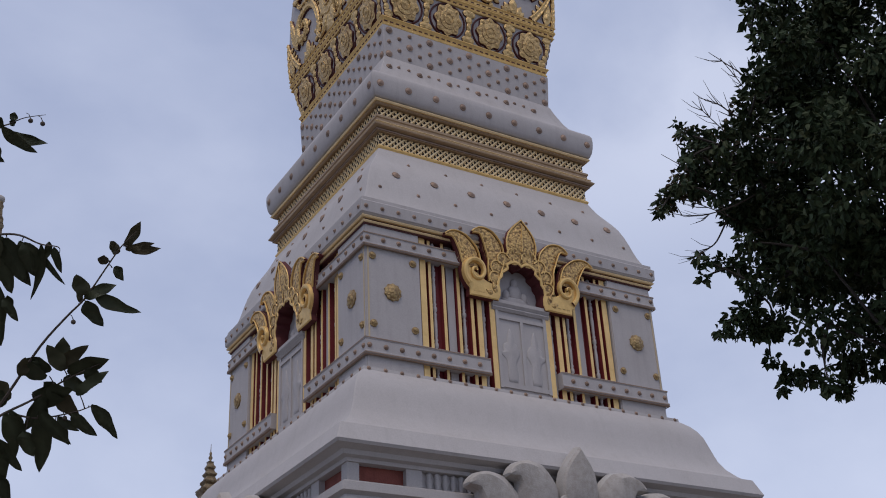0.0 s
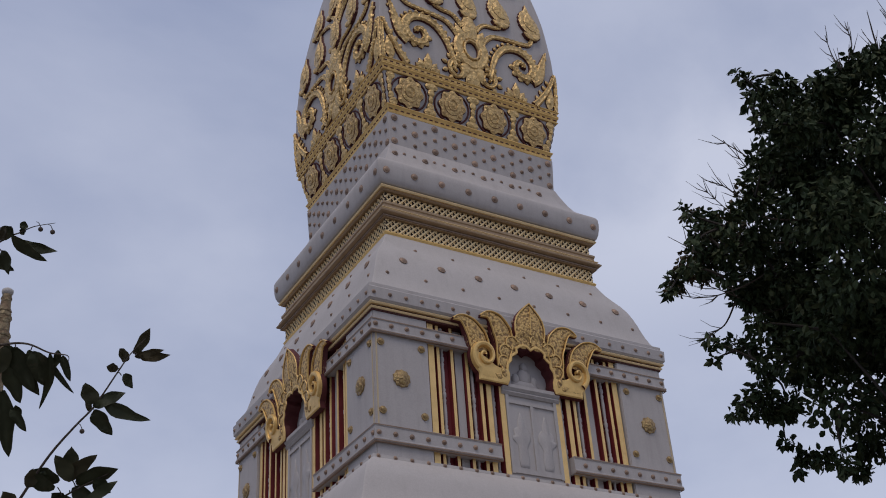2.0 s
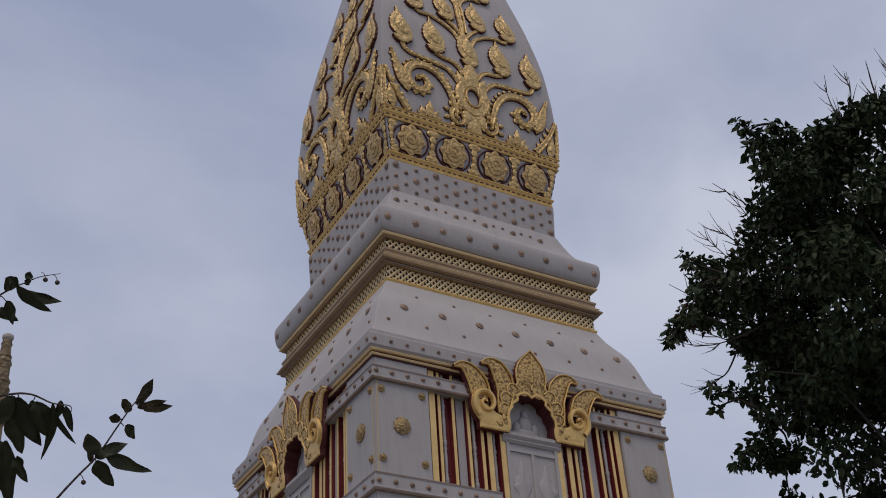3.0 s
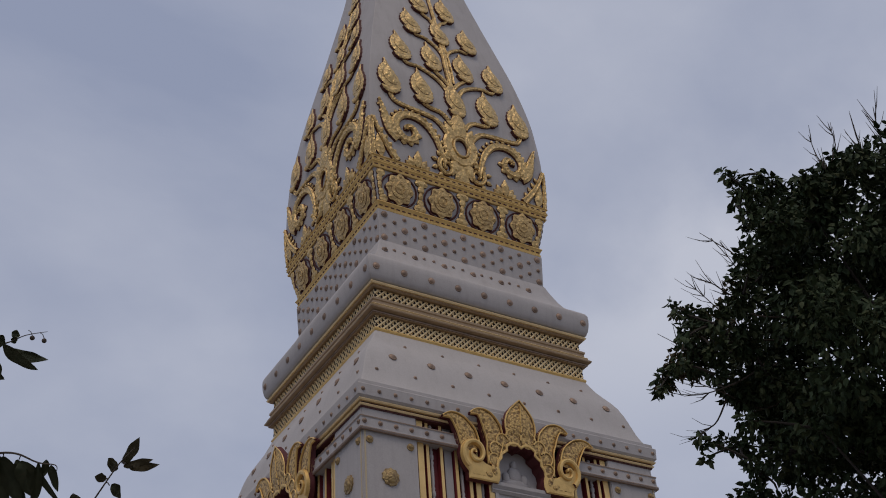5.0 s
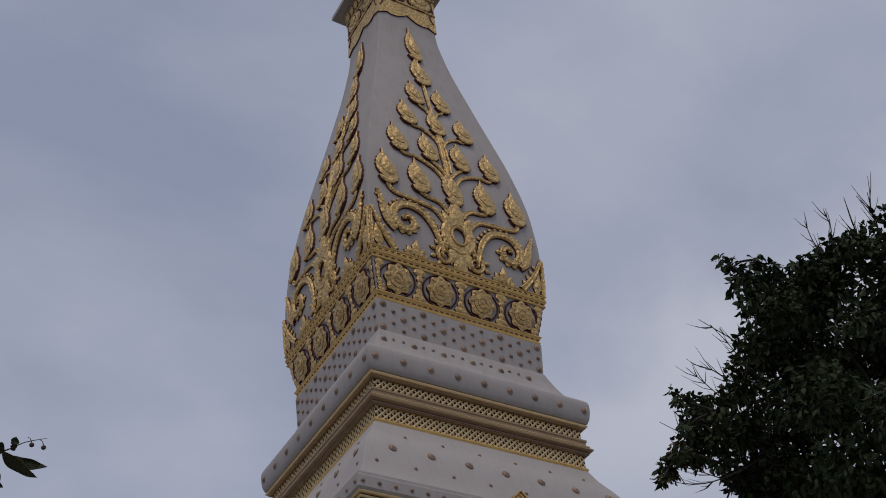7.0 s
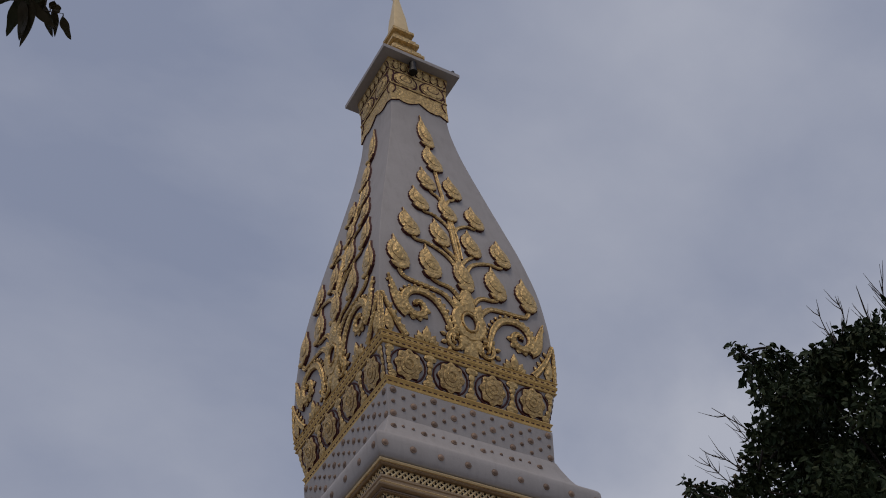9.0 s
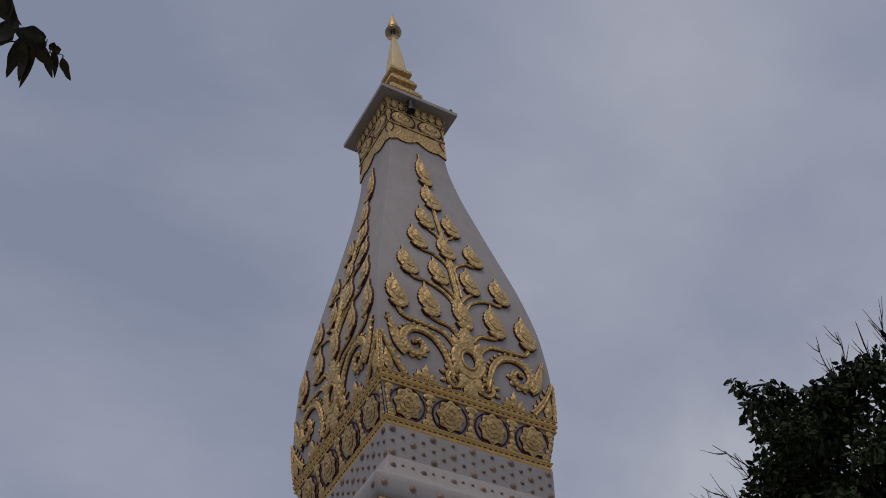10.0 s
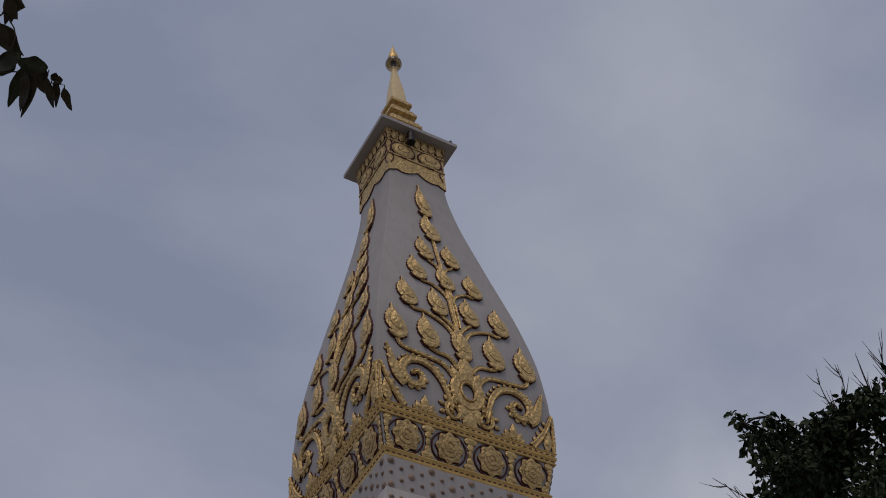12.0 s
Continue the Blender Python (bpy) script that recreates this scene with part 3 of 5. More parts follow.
def fronton(m, scale, z0, skin0, lean, top, rim, under, label, back, th, edged, fat=1.0, slim=1.0):
    """A flame-leaf crest over a cusped arch: leaves, scrolls and feet, leaning forward to its tip."""
    def skin(z):
        return skin0 + lean * max(z - z0, 0)

    def S(pts):
        return [(p[0] * scale, z0 + p[1] * scale) for p in pts]

    path = [(0.79, 0.0), (0.73, 0.15), (0.725, 0.32), (0.76, 0.45), (0.735, 0.62), (0.64, 0.74), (0.63, 0.86), (0.52, 0.94), (0.45, 1.0), (0.46, 1.12), (0.36, 1.2), (0.22, 1.25), (0.10, 1.23), (0.0, 1.15)]
    wide = [(1.00, 0.0), (0.98, 0.2), (1.0, 0.4), (1.0, 0.55), (0.98, 0.7), (0.95, 0.85), (0.93, 1.0), (0.88, 1.1), (0.82, 1.2), (0.74, 1.3), (0.60, 1.42), (0.42, 1.5), (0.2, 1.56), (0.0, 1.58)]
    inner = S([(-u, z) for u, z in path] + list(reversed(path))[1:])
    outer = S([(-u, z) for u, z in wide] + list(reversed(wide))[1:])
    b = bmesh.new()
    face = th * 0.72
    ia = [b.verts.new((u, -(skin(z) + face), z)) for u, z in inner]
    ib = [b.verts.new((u, -back, z)) for u, z in inner]
    oa = [b.verts.new((u, -(skin(z) + face), z)) for u, z in outer]
    ob_ = [b.verts.new((u, -(skin(z) - 0.05), z)) for u, z in outer]
    for i in range(len(inner) - 1):
        b.faces.new((ia[i], ia[i + 1], oa[i + 1], oa[i]))
        b.faces.new((ia[i], ia[i + 1], ib[i + 1], ib[i])).material_index = 1
        b.faces.new((oa[i], oa[i + 1], ob_[i + 1], ob_[i])).material_index = 1
    arch = part("fronton", b, [top, under], stupa, label)
    arch.matrix_basis = m
    b = bmesh.new()
    ribbon(b, lambda z: skin(z) + face, [(u * 1.05, z + 0.02 * scale) for u, z in inner], 0.045 * scale, 0.05 * scale)
    part("arch_rim", b, [rim, under], arch)
    # overlapping scales round the arch, each with a raised edge
    for u, z, r, a0, a1 in ((-0.25, 1.42, 0.25, -10, 190), (0.25, 1.42, 0.25, -10, 190), (-0.62, 1.26, 0.20, 20, 230), (0.62, 1.26, 0.20, -50, 160), (-0.84, 0.98, 0.20, 30, 230), (0.84, 0.98, 0.20, -50, 150), (-0.90, 0.66, 0.18, 60, 240), (0.90, 0.66, 0.18, -60, 120)):
        b = bmesh.new()
        plate(b, lambda q: skin(q) + face - 0.02, S([(u + r * math.cos(t * math.pi / 8), z + r * math.sin(t * math.pi / 8)) for t in range(16)]), 0.045 * scale, 0.015 * scale)
        part("lobe", b, [top, under], arch)
        if edged:
            b = bmesh.new()
            ribbon(b, lambda q: skin(q) + face + 0.02, S([(u + r * math.cos(radians(a0 + (a1 - a0) * t / 12)), z + r * math.sin(radians(a0 + (a1 - a0) * t / 12))) for t in range(13)]), 0.024 * scale, 0.04 * scale)
            part("lobe_rim", b, [rim, under], arch)
    half = [(slim * u, z) for u, z in ((0.45, 1.46), (0.50, 1.70), (0.50, 1.90), (0.44, 2.10), (0.32, 2.28), (0.15, 2.46))]
    out = S([(u, z) for u, z in half] + [(0, 2.60)] + [(-u, z) for u, z in reversed(half)])
    b = bmesh.new()
    plate(b, lambda q: skin(q) + 0.02, out, th * 0.8, 0.05 * scale, centre=(0, z0 + 1.8 * scale))
    part("crest_leaf", b, [top, under], arch)
    if edged:
        b = bmesh.new()
        ribbon(b, lambda q: skin(q) + th * 0.78, out, 0.026 * scale, 0.05 * scale)
        ribbon(b, lambda q: skin(q) + th * 0.9, S([(0, 1.6), (0, 2.0), (0, 2.45)]), [0.022 * scale, 0.018 * scale, 0.008], 0.06 * scale)
        part("leaf_rim", b, [rim, under], arch)
    for s in (-1, 1):
        def T(pts):
            return S([(s * p[0], p[1]) for p in pts])
        for pts, ws, lift in (([(0.95, 0.5), (0.90, 0.9), (0.86, 1.25), (0.93, 1.58), (1.12, 1.86), (1.38, 1.99), (1.64, 1.90)], (0.15, 0.24, 0.30, 0.335, 0.26, 0.11, 0.012), 0.0),
                              ([(1.62, 0.85), (1.67, 1.05), (1.76, 1.30), (1.98, 1.57), (2.25, 1.71), (2.52, 1.64)], (0.30, 0.34, 0.335, 0.25, 0.11, 0.012), 0.0)):
            line = smooth_path(T(pts), 5)
            wid = [scale * (1 + (fat - 1) * i / (len(line) - 1)) * np.interp(i / (len(line) - 1), np.linspace(0, 1, len(ws)), ws) for i in range(len(line))]
            b = bmesh.new()
            ribbon(b, lambda q: skin(q) + lift, line, wid, th * 0.85)
            part("flame_leaf", b, [top, under], arch)
            if not edged:
                continue
            for e in (-1, 1):
                edge = []
                for i, p in enumerate(line):
                    d = (line[min(i + 1, len(line) - 1)] - line[max(i - 1, 0)]).normalized()
                    edge.append((p.x - e * d.y * wid[i] * 0.90, p.y + e * d.x * wid[i] * 0.90))
                b = bmesh.new()
                ribbon(b, lambda q: skin(q) + lift + th * 0.45, edge, 0.024 * scale, 0.05 * scale + th * 0.25)
                part("leaf_rim", b, [rim, under], arch)
        foot = T([(0.79, 0.0), (1.73, 0.0), (1.735, 0.2), (1.84, 0.30), (1.95, 0.50), (1.99, 0.72), (1.97, 0.90), (1.70, 0.80), (1.45, 0.66), (1.18, 0.50), (1.02, 0.46), (0.76, 0.46), (0.725, 0.3)])
        b = bmesh.new()
        plate(b, lambda q: skin(q) + 0.05 * scale, foot, th * 0.8, 0.0, centre=(s * 1.40 * scale, z0 + 0.30 * scale))
        part("foot", b, [rim, under], arch)
        n = 40
        line = T([(1.54 + 0.40 * (1 - i / n) ** 0.8 * math.cos(radians(-62 + 560 * i / n)), 0.72 + 0.43 * (1 - i / n) ** 0.8 * math.sin(radians(-62 + 560 * i / n))) for i in range(n + 1)])
        b = bmesh.new()
        ribbon(b, lambda q: skin(q) + 0.06 * scale, line, [0.095 * scale * (1 - 0.55 * i / n) for i in range(n + 1)], 0.05 * scale + th * 0.85)
        part("scroll", b, [rim, under], arch, "plain gilded scroll" if edged else "")
        if edged:
            b = bmesh.new()
            for u0, zz, ln, lean_ in ((0.88, 0.20, 0.36, 20), (1.00, 0.16, 0.24, 70)):
                plate(b, lambda q: skin(q) + 0.05 * scale + th * 0.7, T(leaf_outline(u0, zz, ln, 0.16, lean_, 6)), 0.035, 0.02)
            for u0 in (1.20, 1.36, 1.50):
                plate(b, lambda q: skin(q) + 0.05 * scale + th * 0.7, T([(u0, 0.12), (u0 + 0.12, 0.12), (u0 + 0.12, 0.15), (u0, 0.15)]), 0.02, 0.0)
            part("foot_leaf", b, [GOLD_FINE, RELIEF_EDGE], arch)


for m in FACES:
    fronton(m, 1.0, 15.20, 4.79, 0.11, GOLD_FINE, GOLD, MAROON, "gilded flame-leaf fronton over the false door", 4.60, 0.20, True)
    fronton(m, 1.27, 7.22, 6.10, 0.14, STONE, STONE_RIM, STONE_RIM, "weathered grey stucco flame-leaf fronton", 5.9, 0.40, False, 1.9, 0.82)

# bosses on the piers
for p in (corner_pier,):
    studs(p, [(s * u, 4.866, z, 0) for s in (-1, 1) for u in (4.66, 3.44) for z in (15.80, 13.84)], 0.105, "boss", BOSS, "small gilded boss")
    studs(p, [(s * 4.08, 4.866, 14.82, 0) for s in (-1, 1)], 0.23, "rosette_boss", BOSS, "large gilded rosette boss", 1)
studs(cornice, [(-4.94 + 0.47 * i, 5.085, 12.475, -8) for i in range(22)], 0.058)

# ---------------------------------------------------------------- eaves, sloping roof and necking
def gold_lines(z0, z1, h):
    b = bmesh.new()
    loft(b, [(h - 0.2, z0), (h, z0), (h + 0.03, (z0 + z1) / 2), (h, z1), (h - 0.2, z1)], cap=True)
    return b


part("gilded_line", gold_lines(16.76, 16.83, 4.93), GOLD_PALE, stupa, "thin gilded line")
ring_part("eaves_step", [(4.7, 16.825), (4.90, 16.83), (4.90, 16.885), (4.7, 16.89)], RELIEF_EDGE, "dark groove between gilded lines", 0)
ring_part("eaves_groove", [(4.7, 16.71), (4.90, 16.715), (4.90, 16.765), (4.7, 16.77)], RELIEF_EDGE, "thin dark red line under the eaves", 0)
part("gilded_line", gold_lines(16.88, 16.95, 4.98), GOLD_PALE, stupa, "thin gilded line")
eaves = ring_part("eaves_band", [(4.8, 16.95), (4.98, 16.955), (5.04, 17.02), (5.06, 17.34), (5.02, 17.38), (4.99, 17.38), (4.99, 17.50), (4.94, 17.53), (4.82, 17.60)], GREY, "grey eaves band with bronze studs", 0.03)
studs(eaves, [(-4.9 + 0.49 * i, 5.045, 17.18, -3) for i in range(21)], 0.062)
SLOPE = [(4.86, 17.55), (4.80, 17.68), (4.72, 17.90), (4.66, 18.12), (4.60, 18.36), (4.52, 18.64), (4.42, 18.92), (4.29, 19.17), (4.14, 19.41), (4.00, 19.64), (3.90, 19.86), (3.82, 20.04), (3.79, 20.08)]
slope = ring_part("roof_slope", SLOPE, WHITE, "white plastered sloping roof with bronze studs", 0.04, smooth=False)
studs(slope, [(-3.63 + 1.25 * i, 4.47, 18.79, -22) for i in range(7)], 0.115, "stud", STUD, "", 1)
studs(slope, [(-2.99 + 1.26 * i, 4.075, 19.50, -32) for i in range(6)] + [(-4.25 + 1.22 * i, 4.645, 18.16, -13) for i in range(8)], 0.058, "small_stud")


def lattice(h, z0, z1, step):
    """Crossing slips of a fretted band, joined for all faces."""
    verts, faces, slots = [], [], []   # gilded fronts; sides dark too, so the holes read dark from below
    high, w = z1 - z0, 0.042
    for m in FACES:
        for d in (-1, 1):
            u = -h - high
            while u < h + high:
                a0, a1 = (u, u + high) if d > 0 else (u + high, u)
                # trim to the face
                def at(k):
                    return a0 + (a1 - a0) * k
                k0, k1 = 0.0, 1.0
                lo, hi = sorted((a0, a1))
                e = h + 0.045
                if hi > -e + 0.02 and lo < e - 0.02:
                    ks = sorted(((-e - a0) / (a1 - a0), (e - a0) / (a1 - a0)))
                    k0, k1 = max(0.0, ks[0]), min(1.0, ks[1])
                    p, q = Vector((at(k0), z0 + high * k0)), Vector((at(k1), z0 + high * k1))
                    n = Vector((-(q - p).y, (q - p).x)).normalized() * w
                    oo = 0.05 if d > 0 else 0.04
                    i = len(verts)
                    for c in (p - n, p + n, q + n, q - n):
                        verts.append(m @ Vector((c.x, -h, c.y)))
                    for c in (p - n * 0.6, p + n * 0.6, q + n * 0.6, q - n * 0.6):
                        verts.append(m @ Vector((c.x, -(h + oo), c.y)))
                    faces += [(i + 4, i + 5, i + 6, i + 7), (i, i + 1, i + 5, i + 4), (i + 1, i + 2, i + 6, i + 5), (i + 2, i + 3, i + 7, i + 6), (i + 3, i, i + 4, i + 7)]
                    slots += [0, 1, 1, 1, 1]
                u += step
        # a raised knob on every crossing
        for r in range(int(high / step * 2) + 1):
            zc = z0 + r * step / 2
            c = -h + (0.5 * step if r % 2 else 0.0) + 0.04
            while c < h - 0.02:
                i = len(verts)
                verts += [m @ Vector(p) for p in ((c - 0.042, -(h + 0.045), zc), (c, -(h + 0.045), zc - 0.042), (c + 0.042, -(h + 0.045), zc), (c, -(h + 0.045), zc + 0.042), (c, -(h + 0.10), zc))]
                faces += [(i, i + 1, i + 4), (i + 1, i + 2, i + 4), (i + 2, i + 3, i + 4), (i + 3, i, i + 4)]
                slots += [0, 0, 0, 0]
                c += step
    me = bpy.data.meshes.new("lattice")
    me.from_pydata(verts, [], faces)
    me.materials.append(GOLD_PALE)
    me.materials.append(LATTICE_GROUND)
    me.polygons.foreach_set("material_index", slots)
    o = new("lattice", me)
    o.parent = stupa
    return tagged(o, "gilded diagonal fretwork band", kind="stuff")


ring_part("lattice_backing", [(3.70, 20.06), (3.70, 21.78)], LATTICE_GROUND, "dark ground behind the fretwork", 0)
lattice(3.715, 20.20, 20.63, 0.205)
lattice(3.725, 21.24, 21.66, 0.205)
part("gilded_line", gold_lines(20.07, 20.19, 3.80), GOLD, stupa, "gilded line")
ring_part("ogee_moulding", [(3.6, 20.63), (3.80, 20.635), (3.86, 20.64), (3.88, 20.68), (3.88, 20.72), (3.95, 20.74), (4.01, 20.77), (4.02, 20.81), (3.97, 20.86), (3.89, 20.94), (3.86, 21.02), (3.86, 21.10), (3.89, 21.13), (3.89, 21.20), (3.6, 21.23)], BRONZE, "dull bronze moulding between the fretwork bands", 0)
part("gilded_line", gold_lines(20.90, 20.96, 3.925), GOLD_PALE, stupa, "gilded line")
ring_part("line_groove", [(3.6, 21.58), (3.86, 21.585), (3.90, 21.62), (3.90, 21.66), (3.6, 21.665)], BRONZE, "brown groove under the gilded line", 0)
ring_part("grey_fillet", [(3.6, 20.655), (3.905, 20.66), (3.905, 20.70), (3.6, 20.705)], EDGE, "grey-brown fillet", 0)
part("gilded_line", gold_lines(21.66, 21.75, 3.95), GOLD_PALE, stupa, "gilded line")
roll = ring_part("roll_moulding", [(3.7, 21.775), (3.96, 21.78), (4.0, 21.81), (4.055, 21.95), (4.09, 22.15), (4.105, 22.35), (4.10, 22.52), (4.06, 22.62), (3.98, 22.70), (3.86, 22.76), (3.72, 22.90), (3.58, 23.06), (3.46, 23.30), (3.36, 23.56), (3.27, 23.80), (3.21, 24.0), (3.17, 24.08)],
                 GREY, "grey rounded moulding with bronze studs", 0.04)
studs(roll, [(-3.84 + 0.96 * i, 4.085, 22.2, 3) for i in range(9)], 0.115)
studs(roll, [(-3.12 + 1.09 * i, 3.365, 23.53, -20) for i in range(6)], 0.105)
studs(roll, [(-2.76 + 1.09 * i + e, 3.34, 23.63, -20) for i in range(5) for e in (0.0, 0.36)], 0.058, "small_stud")
wall = ring_part("studded_wall", [(3.16, 24.06), (3.19, 24.6), (3.225, 25.30), (3.0, 25.36)], GREY, "grey wall set with bronze studs", 0.03)
big, small = [], []
for k, z in enumerate((25.12, 24.90, 24.68, 24.45, 24.22)):
    h = 3.155 + 0.06 * (z - 24.06)
    if k % 2 == 0:
        off = 0.0 if k % 4 == 0 else 0.75
        big += [(off + 1.5 * i, h, z, 3) for i in range(-2, 3) if abs(off + 1.5 * i) < 3.1]
        small += [(off + 0.75 + 1.5 * i, h, z, 3) for i in range(-3, 3) if abs(off + 0.75 + 1.5 * i) < 3.1]
    else:
        small += [(0.375 + 0.75 * i, h, z, 3) for i in range(-4, 4)]
studs(wall, big, 0.118)
studs(wall, small, 0.074, "small_stud")

# ---------------------------------------------------------------- the lotus-bud body
PROFILE = [(25.30, 3.12), (25.8, 3.20), (26.4, 3.33), (27.0, 3.43), (27.8, 3.51), (28.6, 3.545), (29.6, 3.55), (30.5, 3.51), (31.43, 3.45), (32.2, 3.36), (32.9, 3.26), (34.08, 3.07), (35.58, 2.78), (37.67, 2.37), (39.72, 1.98),
           (40.9, 1.77), (42.07, 1.60), (42.9, 1.50), (43.7, 1.45), (44.6, 1.43), (45.4, 1.43), (46.2, 1.47), (46.85, 1.55)]
P_Z, P_H = [p[0] for p in PROFILE], [p[1] for p in PROFILE]
fine = smooth_path([(h, z) for z, h in PROFILE], 4)
bulb = ring_part("bud_body", [(p.x, p.y) for p in fine], GREY, "grey-white lotus-bud body swelling and tapering to a neck", 0.03, smooth=False)


def skin(z):
    return float(np.interp(z, P_Z, P_H))


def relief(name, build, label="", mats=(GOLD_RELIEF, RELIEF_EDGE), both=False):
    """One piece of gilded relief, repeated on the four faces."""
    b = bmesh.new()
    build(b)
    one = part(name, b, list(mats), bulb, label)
    if both:
        b = bmesh.new()
        b.from_mesh(one.data)
        b.transform(Matrix.Diagonal((-1, 1, 1, 1)))
        two = part(name, b, list(mats), bulb, label)
    for k in range(1, 4):
        again(one, FACES[k])
        if both:
            again(two, FACES[k])


# rope borders and rosette band
def border(z0, z1):
    b = bmesh.new()
    for m in FACES:
        bb = bmesh.new()
        strip(bb, [(skin(z0) - 0.1, z0), (skin(z0) + 0.07, z0), (skin(z0) + 0.09, z0 * 0.85 + z1 * 0.15), (skin(z0) + 0.05, z0 * 0.7 + z1 * 0.3), (skin(z1) + 0.05, z0 * 0.3 + z1 * 0.7), (skin(z1) + 0.09, z0 * 0.15 + z1 * 0.85), (skin(z1) + 0.07, z1), (skin(z1) - 0.1, z1)], 0, 0, True, True)
        bb.transform(m)
        t = bpy.data.meshes.new("t")
        bb.to_mesh(t)
        bb.free()
        b.from_mesh(t)
        bpy.data.meshes.remove(t)
    return part("rope_border", b, GOLD, bulb, "gilded rope border")


for z0, z1 in ((25.34, 25.66), (26.86, 27.12), (27.12, 27.36)):
    bd = border(z0, z1)
    zc = (z0 + z1) / 2
    # thin dark dashes put in for the slots between the rope's links
    bm = bmesh.new()
    h = skin(zc) + 0.045
    n = 30
    for k in range(n):
        u = -h + (k + 0.5) * 2 * h / n
        face_box(bm, u - 0.065, u + 0.06, zc - 0.022, zc + 0.02, h - 0.02, h + 0.012)
    links = tagged(part("rope_chain", bm, RELIEF_EDGE, bd), kind="stuff")
    for k in range(1, 4):
        tagged(again(links, FACES[k]), kind="stuff")


def rosette(b, u, z, r):
    def oval(cu, cz, q, n, lobes=0, deep=0.0):
        return [(cu + q * (1 + deep * math.cos(lobes * 2 * math.pi * a / n)) * math.cos(2 * math.pi * a / n), cz + 1.12 * q * (1 + deep * math.cos(lobes * 2 * math.pi * a / n)) * math.sin(2 * math.pi * a / n)) for a in range(n)]
    plate(b, skin, oval(u, z, r * 1.0, 64, 8, 0.085), 0.10, 0.0)
    plate(b, lambda q: skin(q) + 0.08, oval(u, z, r * 0.66, 24), 0.045, 0.01)
    for k in range(8):
        t = k * math.pi / 4
        plate(b, lambda q: skin(q) + 0.085, oval(u + 0.86 * r * math.cos(t), z + 0.96 * r * math.sin(t), 0.11 * r, 8), 0.025, 0.015)
    ribbon(b, lambda q: skin(q) + 0.12, oval(u, z, 0.34 * r, 16) + oval(u, z, 0.34 * r, 16)[:1], 0.03, 0.035)
    plate(b, lambda q: skin(q) + 0.12, oval(u, z, 0.16 * r, 10), 0.02, 0.02)


for u in (-2.45, -0.82, 0.82, 2.45):
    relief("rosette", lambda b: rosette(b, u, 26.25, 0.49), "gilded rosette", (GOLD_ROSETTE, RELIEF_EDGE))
    relief("rosette_ring", lambda b: ribbon(b, skin, [(u + 0.66 * math.cos(t * math.pi / 16), 26.25 + 0.60 * math.sin(t * math.pi / 16)) for t in range(33)], 0.03, 0.05), "dark red line round a rosette", (RELIEF_EDGE, RELIEF_EDGE))
for u in (-1.63, 0.0, 1.63):
    def spacer(b):
        for z, w in ((25.78, 0.24), (25.98, 0.13), (26.25, 0.09), (26.5, 0.13), (26.74, 0.25)):
            plate(b, skin, [(u + w * math.cos(a * math.pi / 5), z + 0.15 * math.sin(a * math.pi / 5)) for a in range(10)], 0.06, 0.03)
        plate(b, skin, [(u - 0.07, 25.7), (u + 0.07, 25.7), (u + 0.07, 26.84), (u - 0.07, 26.84)], 0.04, 0.01)
    relief("spacer", spacer)


def corner_spacer(b):
    for z, w in ((25.8, 0.16), (26.0, 0.10), (26.25, 0.08), (26.5, 0.10), (26.72, 0.17)):
        u = skin(z) - w - 0.04
        plate(b, skin, [(u + w * math.cos(a * math.pi / 5), z + 0.15 * math.sin(a * math.pi / 5)) for a in range(10)], 0.05, 0.02)


relief("spacer", corner_spacer, both=True)


# corner flames: a triangular flame folded round each upright edge
def corner_flame(b):
    line = smooth_path([(2.55, 27.36), (2.80, 27.66), (3.08, 28.08), (3.30, 28.5), (3.50, 29.0)], 5)
    ribbon(b, skin, line, [0.14 - 0.08 * i / 20 for i in range(21)], 0.13, 1)
    ribbon(b, skin, [(skin(z) - 0.03, z) for z in np.linspace(27.36, 29.0, 12)], 0.07, 0.09, 1)
    plate(b, skin, leaf_outline(3.16, 27.36, 0.95, 0.36, 10, 7, 0.08), 0.07, 0.05)
    for i in range(4):
        plate(b, skin, leaf_outline(2.74 + 0.16 * i, 27.62 + 0.27 * i, 0.24, 0.16, -35, 6), 0.07, 0.03)


relief("corner_flame", corner_flame, "gilded corner flame", both=True)


# crowns standing on the border
def crown(b):
    u = 1.77
    plate(b, skin, leaf_outline(u, 27.36, 0.72, 0.34, 0, 7, 0.1), 0.09, 0.05)
    for s in (-1, 1):
        plate(b, skin, leaf_outline(u + s * 0.14, 27.36, 0.45, 0.26, s * 28, 6, 0.1), 0.07, 0.04)
        plate(b, skin, leaf_outline(u + s * 0.26, 27.36, 0.28, 0.22, s * 50, 6, 0.1), 0.06, 0.03)


relief("crown", crown, "small gilded crown leaf", both=True)


